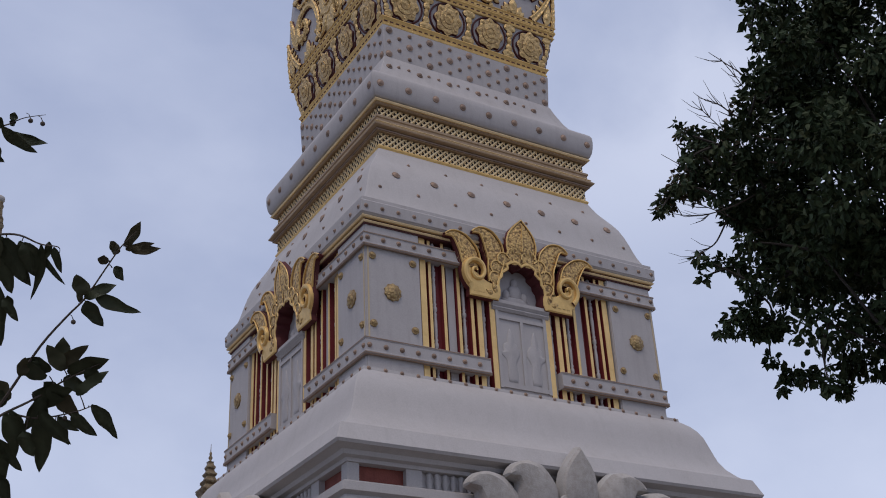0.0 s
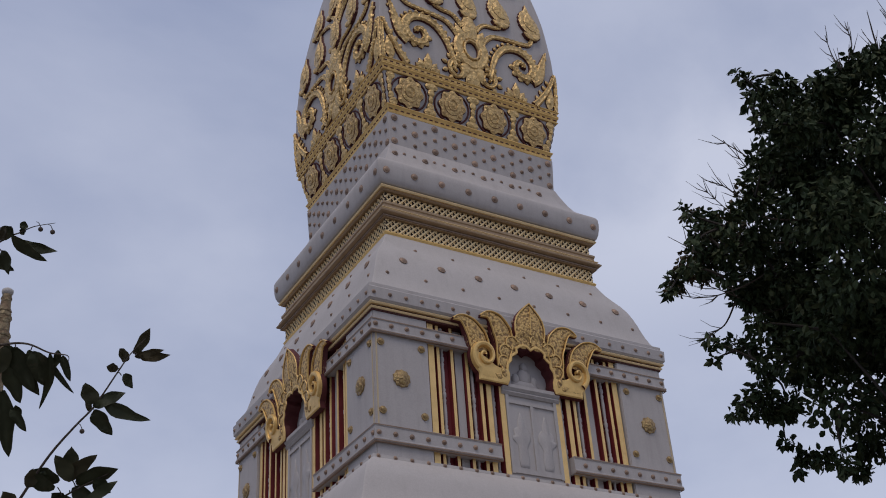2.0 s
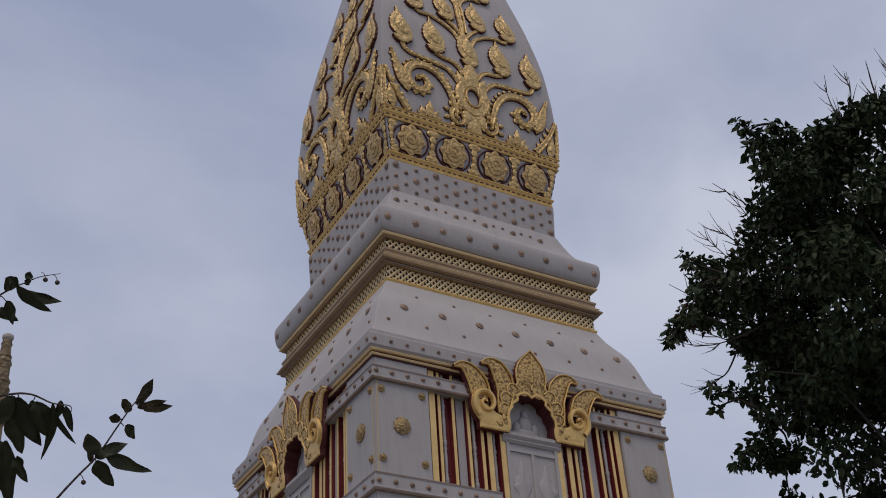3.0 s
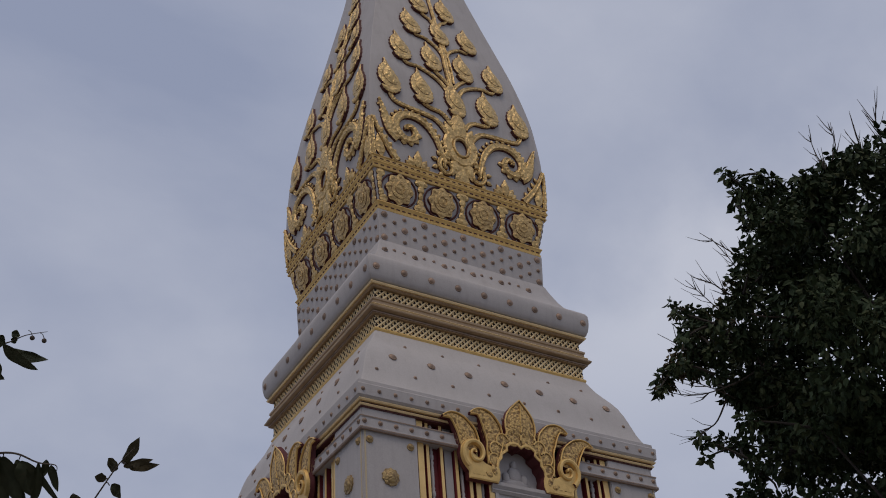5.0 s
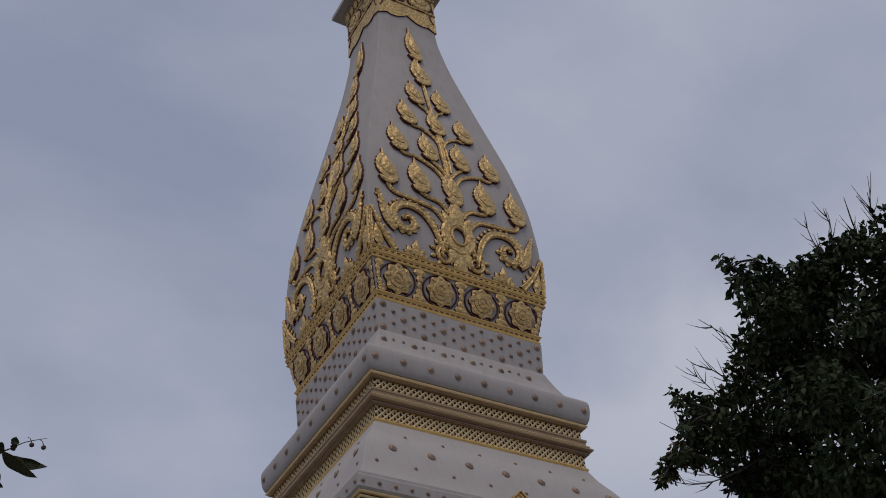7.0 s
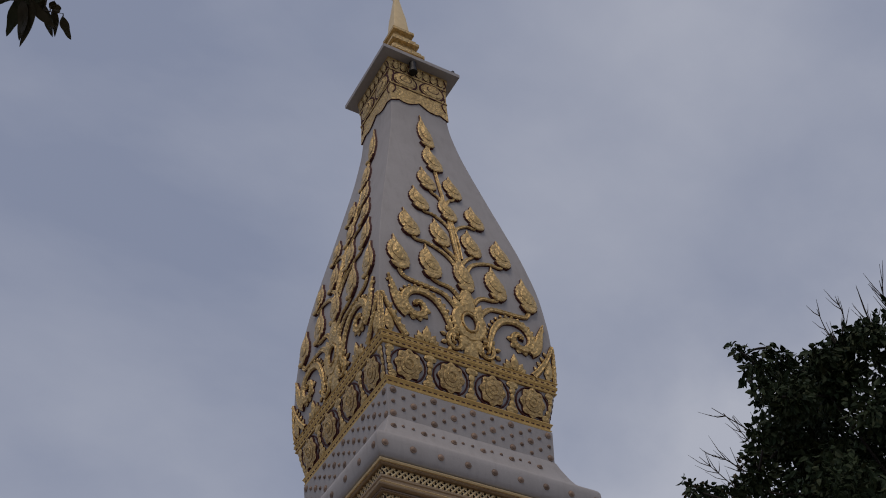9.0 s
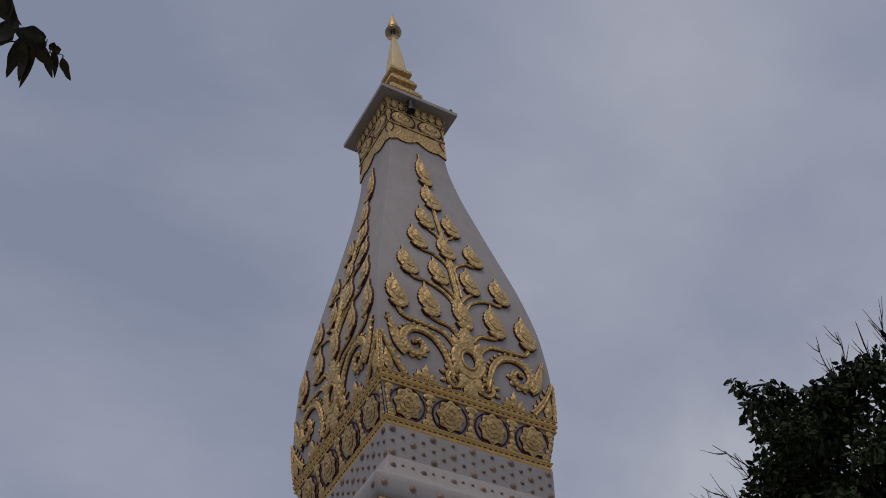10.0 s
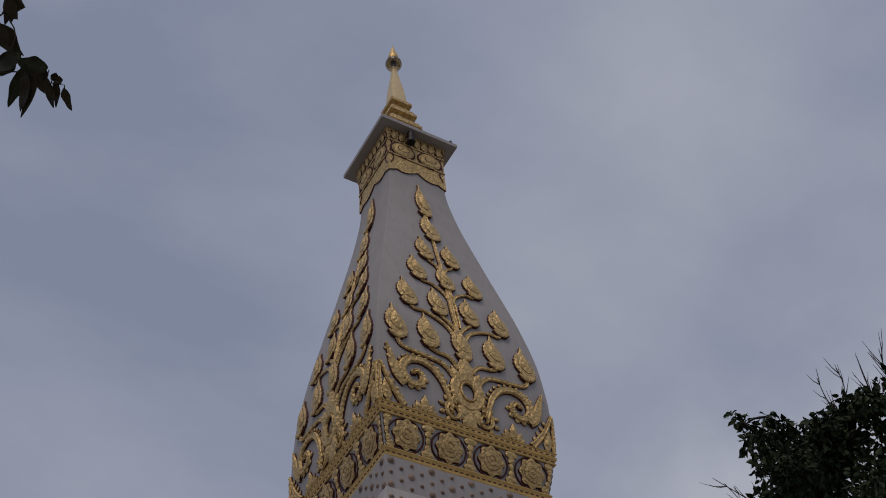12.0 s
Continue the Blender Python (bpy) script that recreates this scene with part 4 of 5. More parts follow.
# the heart of the vine: a teardrop with an open eye
def heart(b):
    ring = [(0.52 * math.cos(t * math.pi / 12), 28.85 + 0.66 * math.sin(t * math.pi / 12)) for t in range(25)]
    ribbon(b, skin, ring, 0.20, 0.13, 1)
    ribbon(b, skin, [(0.30 * math.cos(t * math.pi / 12), 28.85 + 0.42 * math.sin(t * math.pi / 12)) for t in range(25)], 0.05, 0.16)
    plate(b, skin, leaf_outline(0, 29.35, 1.5, 0.62, 0, 8, 0.1), 0.11, 0.06)
    for s in (-1, 1):
        plate(b, skin, leaf_outline(s * 0.30, 29.25, 0.75, 0.36, s * 22, 7, 0.12), 0.10, 0.05)
        plate(b, skin, leaf_outline(s * 0.2, 28.25, 0.8, 0.42, s * 165, 7, 0.12), 0.09, 0.05)
        ribbon(b, skin, [(s * (0.62 + (0.36 - 0.30 * i / 24) * math.cos(radians(110 - 560 * i / 24))), 27.80 + (0.42 - 0.35 * i / 24) * math.sin(radians(110 - 560 * i / 24))) for i in range(25)], [0.10 - 0.05 * i / 24 for i in range(25)], 0.12, 1)
        for k in range(5):
            t = radians(-60 + 38 * k)
            plate(b, skin, leaf_outline(s * (0.62 + 0.40 * math.cos(t)), 27.85 + 0.42 * math.sin(t), 0.24, 0.18, s * (90 - math.degrees(t)), 6), 0.08, 0.03)
    plate(b, skin, [(-0.3, 27.36), (0.3, 27.36), (0.22, 28.1), (-0.22, 28.1)], 0.08, 0.03)


relief("vine_heart", heart, "gilded teardrop heart of the vine with an open eye")


# great scrolls either side
def great_scroll(b):
    line = smooth_path([(0.70, 27.9), (0.84, 28.45), (1.05, 29.0), (1.40, 29.45), (1.90, 29.64), (2.35, 29.50), (2.60, 29.14), (2.57, 28.74), (2.30, 28.44), (1.96, 28.48), (1.82, 28.78), (1.97, 29.06), (2.18, 29.0), (2.17, 28.84)], 5)
    n = len(line)
    ribbon(b, skin, line, [0.09 + 0.075 * math.sin(math.pi * min(i / n * 1.1, 1)) for i in range(n)], 0.14, 1)
    for i in range(4, n - 34, 2):
        p, d = line[i], (line[i + 1] - line[i - 1]).normalized()
        plate(b, skin, leaf_outline(p.x - d.y * 0.15, p.y + d.x * 0.15, 0.14, 0.15, 90 - math.degrees(math.atan2(d.x, -d.y)), 6), 0.08, 0.03)
    fl = smooth_path([(2.45, 28.42), (2.76, 28.66), (2.95, 29.05), (3.08, 29.5), (3.24, 29.98)], 5)
    ribbon(b, skin, fl, [0.27 * (1 - (i / 20) ** 1.4) + 0.015 for i in range(21)], 0.14, 1)
    for i in range(2, 18, 3):
        p, d = fl[i], (fl[i + 1] - fl[i - 1]).normalized()
        plate(b, skin, leaf_outline(p.x + d.y * (0.16 - 0.007 * i), p.y - d.x * (0.16 - 0.007 * i), 0.12, 0.15, 90 - math.degrees(math.atan2(-d.x, d.y)) - 35, 6), 0.06, 0.03)
    for k in range(6):
        t = radians(190 + 30 * k)
        plate(b, skin, leaf_outline(2.20 + 0.46 * math.cos(t), 28.88 + 0.52 * math.sin(t), 0.20, 0.24, 90 - math.degrees(t), 6), 0.06, 0.03)


relief("great_scroll", great_scroll, "gilded flame scroll of the vine", both=True)

# stems: paired grooved stalks
for pts, w, both in (([(0, 30.6), (-0.04, 31.6), (-0.02, 34), (0.0, 36.4), (0, 38.6), (0, 40.9)], 0.085, False),
                     ([(0.10, 32.3), (0.13, 33.4), (0.08, 35.0)], 0.05, True),
                     ([(0.42, 29.2), (0.62, 29.55), (0.98, 29.90), (1.55, 30.0), (2.15, 30.04), (2.55, 30.14), (2.72, 30.40), (2.74, 30.75)], 0.10, True),
                     ([(0.28, 29.85), (0.45, 30.15), (0.70, 30.36), (1.12, 30.42), (1.38, 30.55), (1.40, 30.80)], 0.09, True),
                     ([(0.10, 31.3), (0.42, 32.0), (0.85, 32.38), (1.40, 32.60), (1.85, 32.58), (2.03, 32.95)], 0.085, True),
                     ([(0.08, 32.0), (0.35, 32.40), (0.62, 32.68), (0.70, 32.95)], 0.08, True),
                     ([(0.05, 33.9), (0.28, 34.40), (0.75, 34.80), (1.12, 34.82), (1.28, 35.15)], 0.075, True),
                     ([(0.04, 35.9), (0.25, 36.40), (0.50, 36.62), (0.60, 36.95)], 0.07, True)):
    line = smooth_path(pts, 6)
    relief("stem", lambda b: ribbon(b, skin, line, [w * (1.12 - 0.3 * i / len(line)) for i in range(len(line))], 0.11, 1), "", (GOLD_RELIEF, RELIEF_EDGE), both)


# flame buds: plump, with a ragged edge, a hooked tip and a sepal cup
BUD = [(0.20, 0.0), (0.42, 0.03), (0.74, 0.09), (0.92, 0.16), (0.88, 0.20), (1.0, 0.27), (0.93, 0.33), (0.99, 0.41), (0.86, 0.48), (0.84, 0.55), (0.62, 0.62), (0.56, 0.67), (0.34, 0.73), (0.22, 0.80), (0.13, 0.88), (0.08, 0.95)]


def bud(b, u, z, length, width, hook):
    def shape(k, f):
        def at(w, t):
            t = f * t + 0.4 * (1 - f)
            return (u + k * 0.5 * width * w + hook * width * (t ** 2.5 - 0.25 * math.sin(math.pi * t)), z + t * length - 0.13 * length * k * w)
        return [at(w, t) for w, t in BUD] + [at(0, 1.0)] + [at(-w * (0.97 + 0.06 * math.sin(9 * t)), t) for w, t in reversed(BUD)]
    plate(b, skin, shape(1.0, 1.0), 0.12, 0.02, 0.9)
    plate(b, lambda q: skin(q) + 0.11, shape(0.60, 0.60), 0.05, 0.07)
    for s in (-1, 1):
        plate(b, lambda q: skin(q) + 0.02, leaf_outline(u + s * 0.02, z - 0.16, 0.40, 0.24, s * 58, 7, 0.1), 0.14, 0.03)
    plate(b, skin, [(u - 0.13, z - 0.22), (u + 0.13, z - 0.22), (u + 0.17, z + 0.06), (u - 0.17, z + 0.06)], 0.14, 0.03)


for u, z, ln, wd, hook in ((0.0, 40.8, 2.45, 0.74, -0.12), (0.0, 38.75, 2.05, 0.92, -0.14), (0.0, 34.95, 1.55, 0.82, -0.15), (0.0, 30.6, 1.85, 0.86, -0.06)):
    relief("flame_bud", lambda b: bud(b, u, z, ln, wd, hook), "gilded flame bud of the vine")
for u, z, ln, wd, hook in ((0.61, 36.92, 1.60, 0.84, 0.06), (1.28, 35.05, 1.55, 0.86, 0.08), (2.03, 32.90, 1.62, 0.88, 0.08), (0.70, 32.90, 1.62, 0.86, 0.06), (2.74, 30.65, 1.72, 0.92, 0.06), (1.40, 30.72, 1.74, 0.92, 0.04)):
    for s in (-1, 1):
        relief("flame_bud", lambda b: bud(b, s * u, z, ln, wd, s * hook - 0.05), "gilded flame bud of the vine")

# ---------------------------------------------------------------- neck, capital and spire
NH = lambda z: skin(z) + 0.06


def neck(b):
    n = 28
    lo, hi, lo2 = [], [], []
    for i in range(n + 1):
        f = -1 + 2 * i / n
        lob = abs(math.sin(2 * math.pi * (f + 1) / 1.0 * 0.5 * 1.0)) if abs(f) < 0.999 else 0
        z = 44.25 - 0.38 * lob - (0.55 * max(abs(f) - 0.72, 0) / 0.28)
        h = NH(z)
        lo2.append(b.verts.new((f * (h - 0.1), -(h - 0.12), z + 0.01)))
        lo.append(b.verts.new((f * h, -h, z)))
        hi.append([b.verts.new((f * (NH(q)), -NH(q), q)) for q in (45.0, 45.6, 46.2, 46.86)])
    for i in range(n):
        b.faces.new((lo2[i], lo2[i + 1], lo[i + 1], lo[i])).material_index = 1
        b.faces.new((lo[i], lo[i + 1], hi[i + 1][0], hi[i][0]))
        for k in range(3):
            b.faces.new((hi[i][k], hi[i + 1][k], hi[i + 1][k + 1], hi[i][k + 1]))
    for q in (45.02, 46.05):
        ribbon(b, NH, [(f * NH(q) / 10, q) for f in range(-10, 11)], 0.06, 0.05)
    for u in (-0.72, 0.72):
        plate(b, NH, [(u + 0.52 * math.copysign(abs(math.cos(t * math.pi / 10)) ** 0.9, math.cos(t * math.pi / 10)), 45.5 + 0.42 * math.copysign(abs(math.sin(t * math.pi / 10)) ** 1.2, math.sin(t * math.pi / 10))) for t in range(20)], 0.09, 0.08)
        ribbon(b, NH, [(u + 0.55 * math.cos(t * math.pi / 10), 45.5 + 0.44 * math.sin(t * math.pi / 10)) for t in range(21)], 0.04, 0.06)
    for i in range(7):
        plate(b, NH, leaf_outline(-1.2 + 0.4 * i, 46.15, 0.6, 0.3, 0, 7, 0.1), 0.07, 0.05)


def neck_lines(b):
    for u in (-0.72, 0.72):
        ribbon(b, NH, [(u + 0.64 * math.cos(t * math.pi / 12), 45.5 + 0.52 * math.sin(t * math.pi / 12)) for t in range(25)], 0.04, 0.05)
        ribbon(b, lambda q: NH(q) + 0.1, [(u + 0.30 * math.cos(t * math.pi / 8), 45.5 + 0.22 * math.sin(t * math.pi / 8)) for t in range(17)], 0.03, 0.05)
    for s in (-1, 1):
        ribbon(b, NH, smooth_path([(s * 1.38, 44.3), (s * 1.22, 44.75), (s * 1.40, 45.2), (s * 1.28, 45.7), (s * 1.42, 46.2)], 5), 0.03, 0.05)
    for i in range(8):
        ribbon(b, NH, smooth_path([(-1.38 + 0.39 * i, 46.1), (-1.22 + 0.39 * i, 46.35), (-1.32 + 0.39 * i, 46.7)], 4), 0.025, 0.04)


relief("neck_line", neck_lines, "dark red line between the carved leaves", (RELIEF_EDGE, RELIEF_EDGE))
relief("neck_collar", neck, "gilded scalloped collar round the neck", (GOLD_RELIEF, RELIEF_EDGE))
ring_part("capital_slab", [(1.50, 46.86), (1.98, 46.82), (2.05, 46.84), (2.06, 47.06), (2.0, 47.10), (1.4, 47.12)], GREY, "flat grey slab capping the neck", 0)
for k in range(4):
    base_h = (1.12, 0.95, 0.79, 0.64)[k]
    z0 = 47.1 + 1.12 * k
    ring_part("spire_tier", [(base_h, z0), (base_h, z0 + 0.30), (base_h - 0.10, z0 + 0.42), (base_h - 0.24, z0 + 0.74), (base_h - 0.24, z0 + 0.86), (base_h - 0.04, z0 + 0.92), (base_h - 0.04, z0 + 1.125), (0.3, z0 + 1.13)], GOLD_RELIEF, "gilded stepped tier of the spire", 0.03)
ring_part("spire_shaft", [(0.46, 51.58), (0.46, 51.75), (0.42, 51.8), (0.33, 53.2), (0.22, 54.2), (0.13, 55.1), (0.10, 55.35), (0.15, 55.42), (0.15, 55.47), (0.05, 55.5)], GOLD_PALE, "smooth gilded tapering spire shaft", 0.02)
bm = bmesh.new()
lathe(bm, [(0.02, 55.48), (0.05, 55.75), (0.11, 55.95), (0.08, 56.06), (0.04, 56.14)], 10)
part("jewel_cup", bm, IRON, stupa, "dark cup holding the crystal", True)
bm = bmesh.new()
bmesh.ops.create_uvsphere(bm, u_segments=24, v_segments=14, radius=0.46, matrix=Matrix.Translation((0, 0, 55.94)))
part("crystal_ball", bm, GLASS, stupa, "clear crystal ball on the spire", True)
bm = bmesh.new()
lathe(bm, [(0.05, 56.06), (0.26, 56.16), (0.34, 56.36), (0.27, 56.75), (0.13, 57.3), (0.01, 57.9)], 12)
part("flame_tip", bm, GOLD, stupa, "gilded flame tip", True)

# iron fittings at the capital
bm = bmesh.new()
lathe(bm, [(0.10, 46.80), (0.17, 46.72), (0.17, 46.20), (0.21, 46.14), (0.21, 45.98), (0.12, 45.95)], 12, (-0.42, -1.84))
tagged(part("floodlight", bm, IRON), "small black lamp hung under the capital slab", "lamp")
# a plain dark knob on the slab's edge
bm = bmesh.new()
lathe(bm, [(0.09, 47.08), (0.09, 47.22), (0.05, 47.3)], 8, (1.75, -1.96))
tagged(part("aviation_lamp", bm, IRON), "small dark knob on the slab's edge", "lamp")


# ---------------------------------------------------------------- golden spires behind
pavilion = tagged(new("pavilion"), "white pavilion with a tiered golden spire on its roof", "pavilion")
pavilion.location = (2.77, 28.18, 0.28)
bm = bmesh.new()
loft(bm, [(3.6, -0.28), (3.6, 0.8), (3.4, 0.85)])
part("base", bm, WHITE, pavilion)
bm = bmesh.new()
loft(bm, [(0.28, 0.82), (0.22, 1.0), (0.2, 9.4), (0.3, 9.6)])
post = part("post", bm, WHITE, pavilion)
post.location = (-2.7, -2.7, 0)
for sx, sy in ((1, -1), (1, 1), (-1, 1)):
    again(post, Matrix.Translation((sx * 2.7, sy * 2.7, 0)))
bm = bmesh.new()
loft(bm, [(3.2, 9.55), (3.3, 10.0), (3.7, 10.1), (3.7, 10.3), (2.6, 11.6), (2.0, 12.6), (1.9, 12.7)])
part("roof", bm, ROOF_TILE, pavilion)
bm = bmesh.new()
loft(bm, [(2.0, 12.6), (2.1, 12.8), (1.5, 14.0), (1.2, 15.2), (1.3, 15.3), (0.9, 16.6), (0.75, 17.6)])
part("upper_roof", bm, ROOF_TILE, pavilion)
for k in range(5):
    h0, z0 = (0.74, 0.54, 0.38, 0.30, 0.23)[k], (17.5, 18.95, 19.42, 19.84, 20.22)[k]
    h1 = (18.97, 19.44, 19.86, 20.24, 20.62)[k]
    d = h1 - z0
    bm = bmesh.new()
    loft(bm, [(h0 * 0.8, z0), (h0, z0 + 0.12 * d), (h0 * 1.04, z0 + 0.3 * d), (h0 * 0.72, z0 + 0.55 * d), (h0 * 0.6, z0 + 0.85 * d), (h0 * 0.75, h1)], soft=0.02)
    part("spire_tier", bm, OLD_GOLD, pavilion, "gilded tier of the spire")
bm = bmesh.new()
lathe(bm, [(0.10, 20.6), (0.05, 20.72), (0.12, 20.85), (0.05, 20.98), (0.08, 21.08), (0.025, 21.2), (0.012, 21.62)], 10)
part("finial", bm, OLD_GOLD, pavilion, "thin gilded finial", True)

column = tagged(new("ceremonial_column"), "tall slender gilded column with carved tiers", "column")
column.location = (-14.42, -7.85, 0)
bm = bmesh.new()
loft(bm, [(0.9, 0), (0.9, 0.5), (0.7, 0.6), (0.7, 1.6), (0.45, 1.8)])
part("pedestal", bm, WHITE, column)
bm = bmesh.new()
lathe(bm, [(0.30, 1.75), (0.30, 2.0), (0.22, 2.2), (0.18, 9.0), (0.25, 9.2)], 14)
part("shaft", bm, OLD_GOLD, column, "", True)
for k, (z0, z1, r0, r1) in enumerate(((9.1, 10.9, 0.34, 0.25), (10.9, 11.8, 0.25, 0.21), (11.8, 12.4, 0.21, 0.19), (12.4, 12.95, 0.18, 0.15), (12.95, 13.35, 0.13, 0.10))):
    bm = bmesh.new()
    d = z1 - z0
    r0, r1 = r0 * 0.9, r1 * 0.9
    lathe(bm, [(r0, z0), (r0 * 1.18, z0 + 0.10 * d), (r0 * 0.92, z0 + 0.26 * d), (r1 * 1.02, z0 + 0.7 * d), (r1 * 1.2, z0 + 0.8 * d), (r1, z0 + 0.93 * d), (r1, z1)], 14)
    part("tier", bm, OLD_GOLD, column, "weathered carved gilded tier", True)
bm = bmesh.new()
lathe(bm, [(0.08, 13.35), (0.11, 13.40), (0.11, 13.46), (0.06, 13.50)], 12)
part("cap", bm, STONE_RIM, column, "", True)


# ---------------------------------------------------------------- the leafy tree
def cloud_of_leaves(name, centres, count, size, mat, parent, seed, label=""):
    """One mesh of many small folded leaves scattered about clump centres (x, y, z, radius)."""
    rng = np.random.RandomState(seed)
    c = np.array(centres, float)
    wt = c[:, 3] ** 2.2
    idx = rng.choice(len(c), count, p=wt / wt.sum())
    d = rng.normal(size=(count, 3))
    d /= np.linalg.norm(d, axis=1)[:, None]
    rad = rng.uniform(0.1, 1, count) ** 0.5
    p = c[idx, :3] + d * (rad * c[idx, 3])[:, None] * np.array([1, 1, 0.85])
    along = d * 0.5 + rng.normal(size=(count, 3)) * 0.55 + np.array([0, 0, -0.55])
    along /= np.linalg.norm(along, axis=1)[:, None]
    side = np.cross(along, rng.normal(size=(count, 3)))
    side /= np.linalg.norm(side, axis=1)[:, None]
    nrm = np.cross(along, side)
    ln = size * rng.uniform(0.7, 1.25, count)[:, None]
    wd = ln * rng.uniform(0.22, 0.3, count)[:, None]
    lift = nrm * wd * 0.35
    v = np.stack([p, p + along * ln * 0.28 + side * wd + lift, p + along * ln * 0.66 + side * wd * 0.85 + lift, p + along * ln - nrm * ln * 0.1,
                  p + along * ln * 0.66 - side * wd * 0.85 + lift, p + along * ln * 0.28 - side * wd + lift, p + along * ln * 0.5], 1).reshape(-1, 3)
    f = (np.arange(count)[:, None, None] * 7 + np.array([[0, 1, 6], [1, 2, 6], [2, 3, 6], [3, 4, 6], [4, 5, 6], [5, 0, 6]])[None]).reshape(-1, 3)
    me = bpy.data.meshes.new(name)
    me.from_pydata(v.tolist(), [], f.tolist())
    me.materials.append(mat)
    o = new(name, me)
    o.parent = parent
    return tagged(o, label, kind="stuff")


tree = tagged(new("tree"), "dense dark-green broadleaf tree with some bare twigs", "tree")
TC = Vector((-5.88, -21.53, 8.6))
rng = random.Random(11)
bm = bmesh.new()
trunk = [(-5.5, -22.2, 0), (-5.45, -22.1, 1.6), (-5.6, -21.9, 3.6), (-5.75, -21.7, 5.6), (-5.8, -21.6, 7.6), (-5.9, -21.6, 9.6), (-5.8, -21.7, 10.8)]
tube(bm, trunk, [0.34, 0.26, 0.23, 0.19, 0.14, 0.08, 0.03], 10)
part("trunk", bm, BARK, tree)
clumps = []
for i in range(170):
    d = Vector((rng.gauss(0, 1), rng.gauss(0, 1), rng.gauss(0, 1))).normalized()
    k = rng.uniform(0.25, 1.0) ** 0.45
    p = TC + Vector((d.x * 2.22 * k, d.y * 2.22 * k, d.z * 2.45 * k))
    clumps.append((p.x, p.y, p.z, rng.uniform(0.26, 0.56)))
# boughs that stand out of the crown: upper, middle and hanging
LOBES_A = [(-8.93, -21.87, 10.04, 0.07), (-8.51, -21.66, 10.24, 0.10), (-8.55, -21.80, 9.95, 0.15), (-8.27, -21.84, 10.30, 0.08), (-8.11, -21.83, 10.18, 0.15), (-8.90, -21.89, 9.57, 0.05), (-8.81, -21.97, 9.40, 0.12), (-7.91, -21.47, 10.25, 0.18), (-8.56, -21.66, 9.54, 0.06), (-8.34, -21.94, 9.46, 0.27), (-7.50, -21.64, 10.36, 0.22), (-7.98, -22.27, 9.97, 0.17), (-7.42, -22.31, 10.36, 0.21), (-7.68, -22.74, 10.00, 0.21), (-7.62, -22.06, 9.87, 0.28), (-8.54, -21.60, 9.15, 0.17), (-8.05, -20.98, 9.39, 0.14), (-7.58, -21.10, 9.63, 0.25), (-8.10, -20.94, 9.08, 0.17), (-7.97, -20.62, 9.24, 0.11)]
LOBES_B = [(-8.57, -20.25, 9.34, 0.06), (-9.08, -20.83, 8.73, 0.07), (-8.23, -20.28, 9.24, 0.13), (-8.41, -20.30, 8.96, 0.15), (-8.50, -20.80, 8.73, 0.15), (-8.99, -20.72, 8.41, 0.08), (-8.02, -20.01, 9.01, 0.18), (-8.23, -20.49, 8.59, 0.17), (-7.81, -20.51, 8.85, 0.25), (-8.25, -19.51, 8.74, 0.10), (-8.41, -19.61, 8.52, 0.08), (-8.15, -19.59, 8.84, 0.09), (-8.61, -20.22, 8.49, 0.10), (-8.05, -19.93, 8.75, 0.11), (-8.23, -20.37, 8.35, 0.10), (-7.55, -19.92, 8.52, 0.11), (-7.47, -20.10, 8.44, 0.22), (-8.24, -20.69, 7.58, 0.13)]
LOBES_C = [(-8.55, -20.22, 7.53, 0.06), (-8.39, -20.18, 7.55, 0.08), (-7.46, -19.56, 8.02, 0.10), (-8.15, -19.87, 7.53, 0.05), (-7.68, -20.01, 7.72, 0.13), (-7.92, -20.32, 7.32, 0.10), (-7.63, -19.96, 7.11, 0.17), (-7.89, -19.92, 6.99, 0.10), (-7.98, -19.84, 6.87, 0.07), (-7.60, -19.71, 6.96, 0.08), (-7.43, -19.89, 6.96, 0.15), (-7.18, -19.73, 7.57, 0.11), (-7.19, -19.95, 7.04, 0.18), (-6.89, -19.52, 6.82, 0.09), (-6.80, -19.68, 6.57, 0.13), (-6.68, -19.44, 6.52, 0.07), (-6.86, -20.01, 6.43, 0.14), (-7.30, -20.62, 6.06, 0.13), (-6.38, -20.05, 6.33, 0.14), (-6.22, -20.13, 6.62, 0.15)]
clumps += [(-7.2, -22.5, 10.2, 0.4), (-7.0, -22.9, 10.3, 0.45), (-7.5, -22.0, 10.05, 0.38), (-7.35, -21.5, 10.1, 0.4)]
cloud_of_leaves("crown", clumps, 46000, 0.11, LEAF, tree, 5, "dense dark-green leaves")
cloud_of_leaves("crown_edge", LOBES_A + LOBES_B + LOBES_C, 5600, 0.105, LEAF, tree, 6, "thinner leaves at the crown's edge")
cloud_of_leaves("withered_leaves", [(-8.08, -19.39, 8.78, 0.14), (-8.17, -19.98, 9.51, 0.12), (-7.95, -19.75, 8.95, 0.3), (-7.85, -20.2, 9.2, 0.3), (-7.64, -20.46, 9.67, 0.18)], 900, 0.085, LEAF_BROWN, tree, 7, "brownish withered leaves")
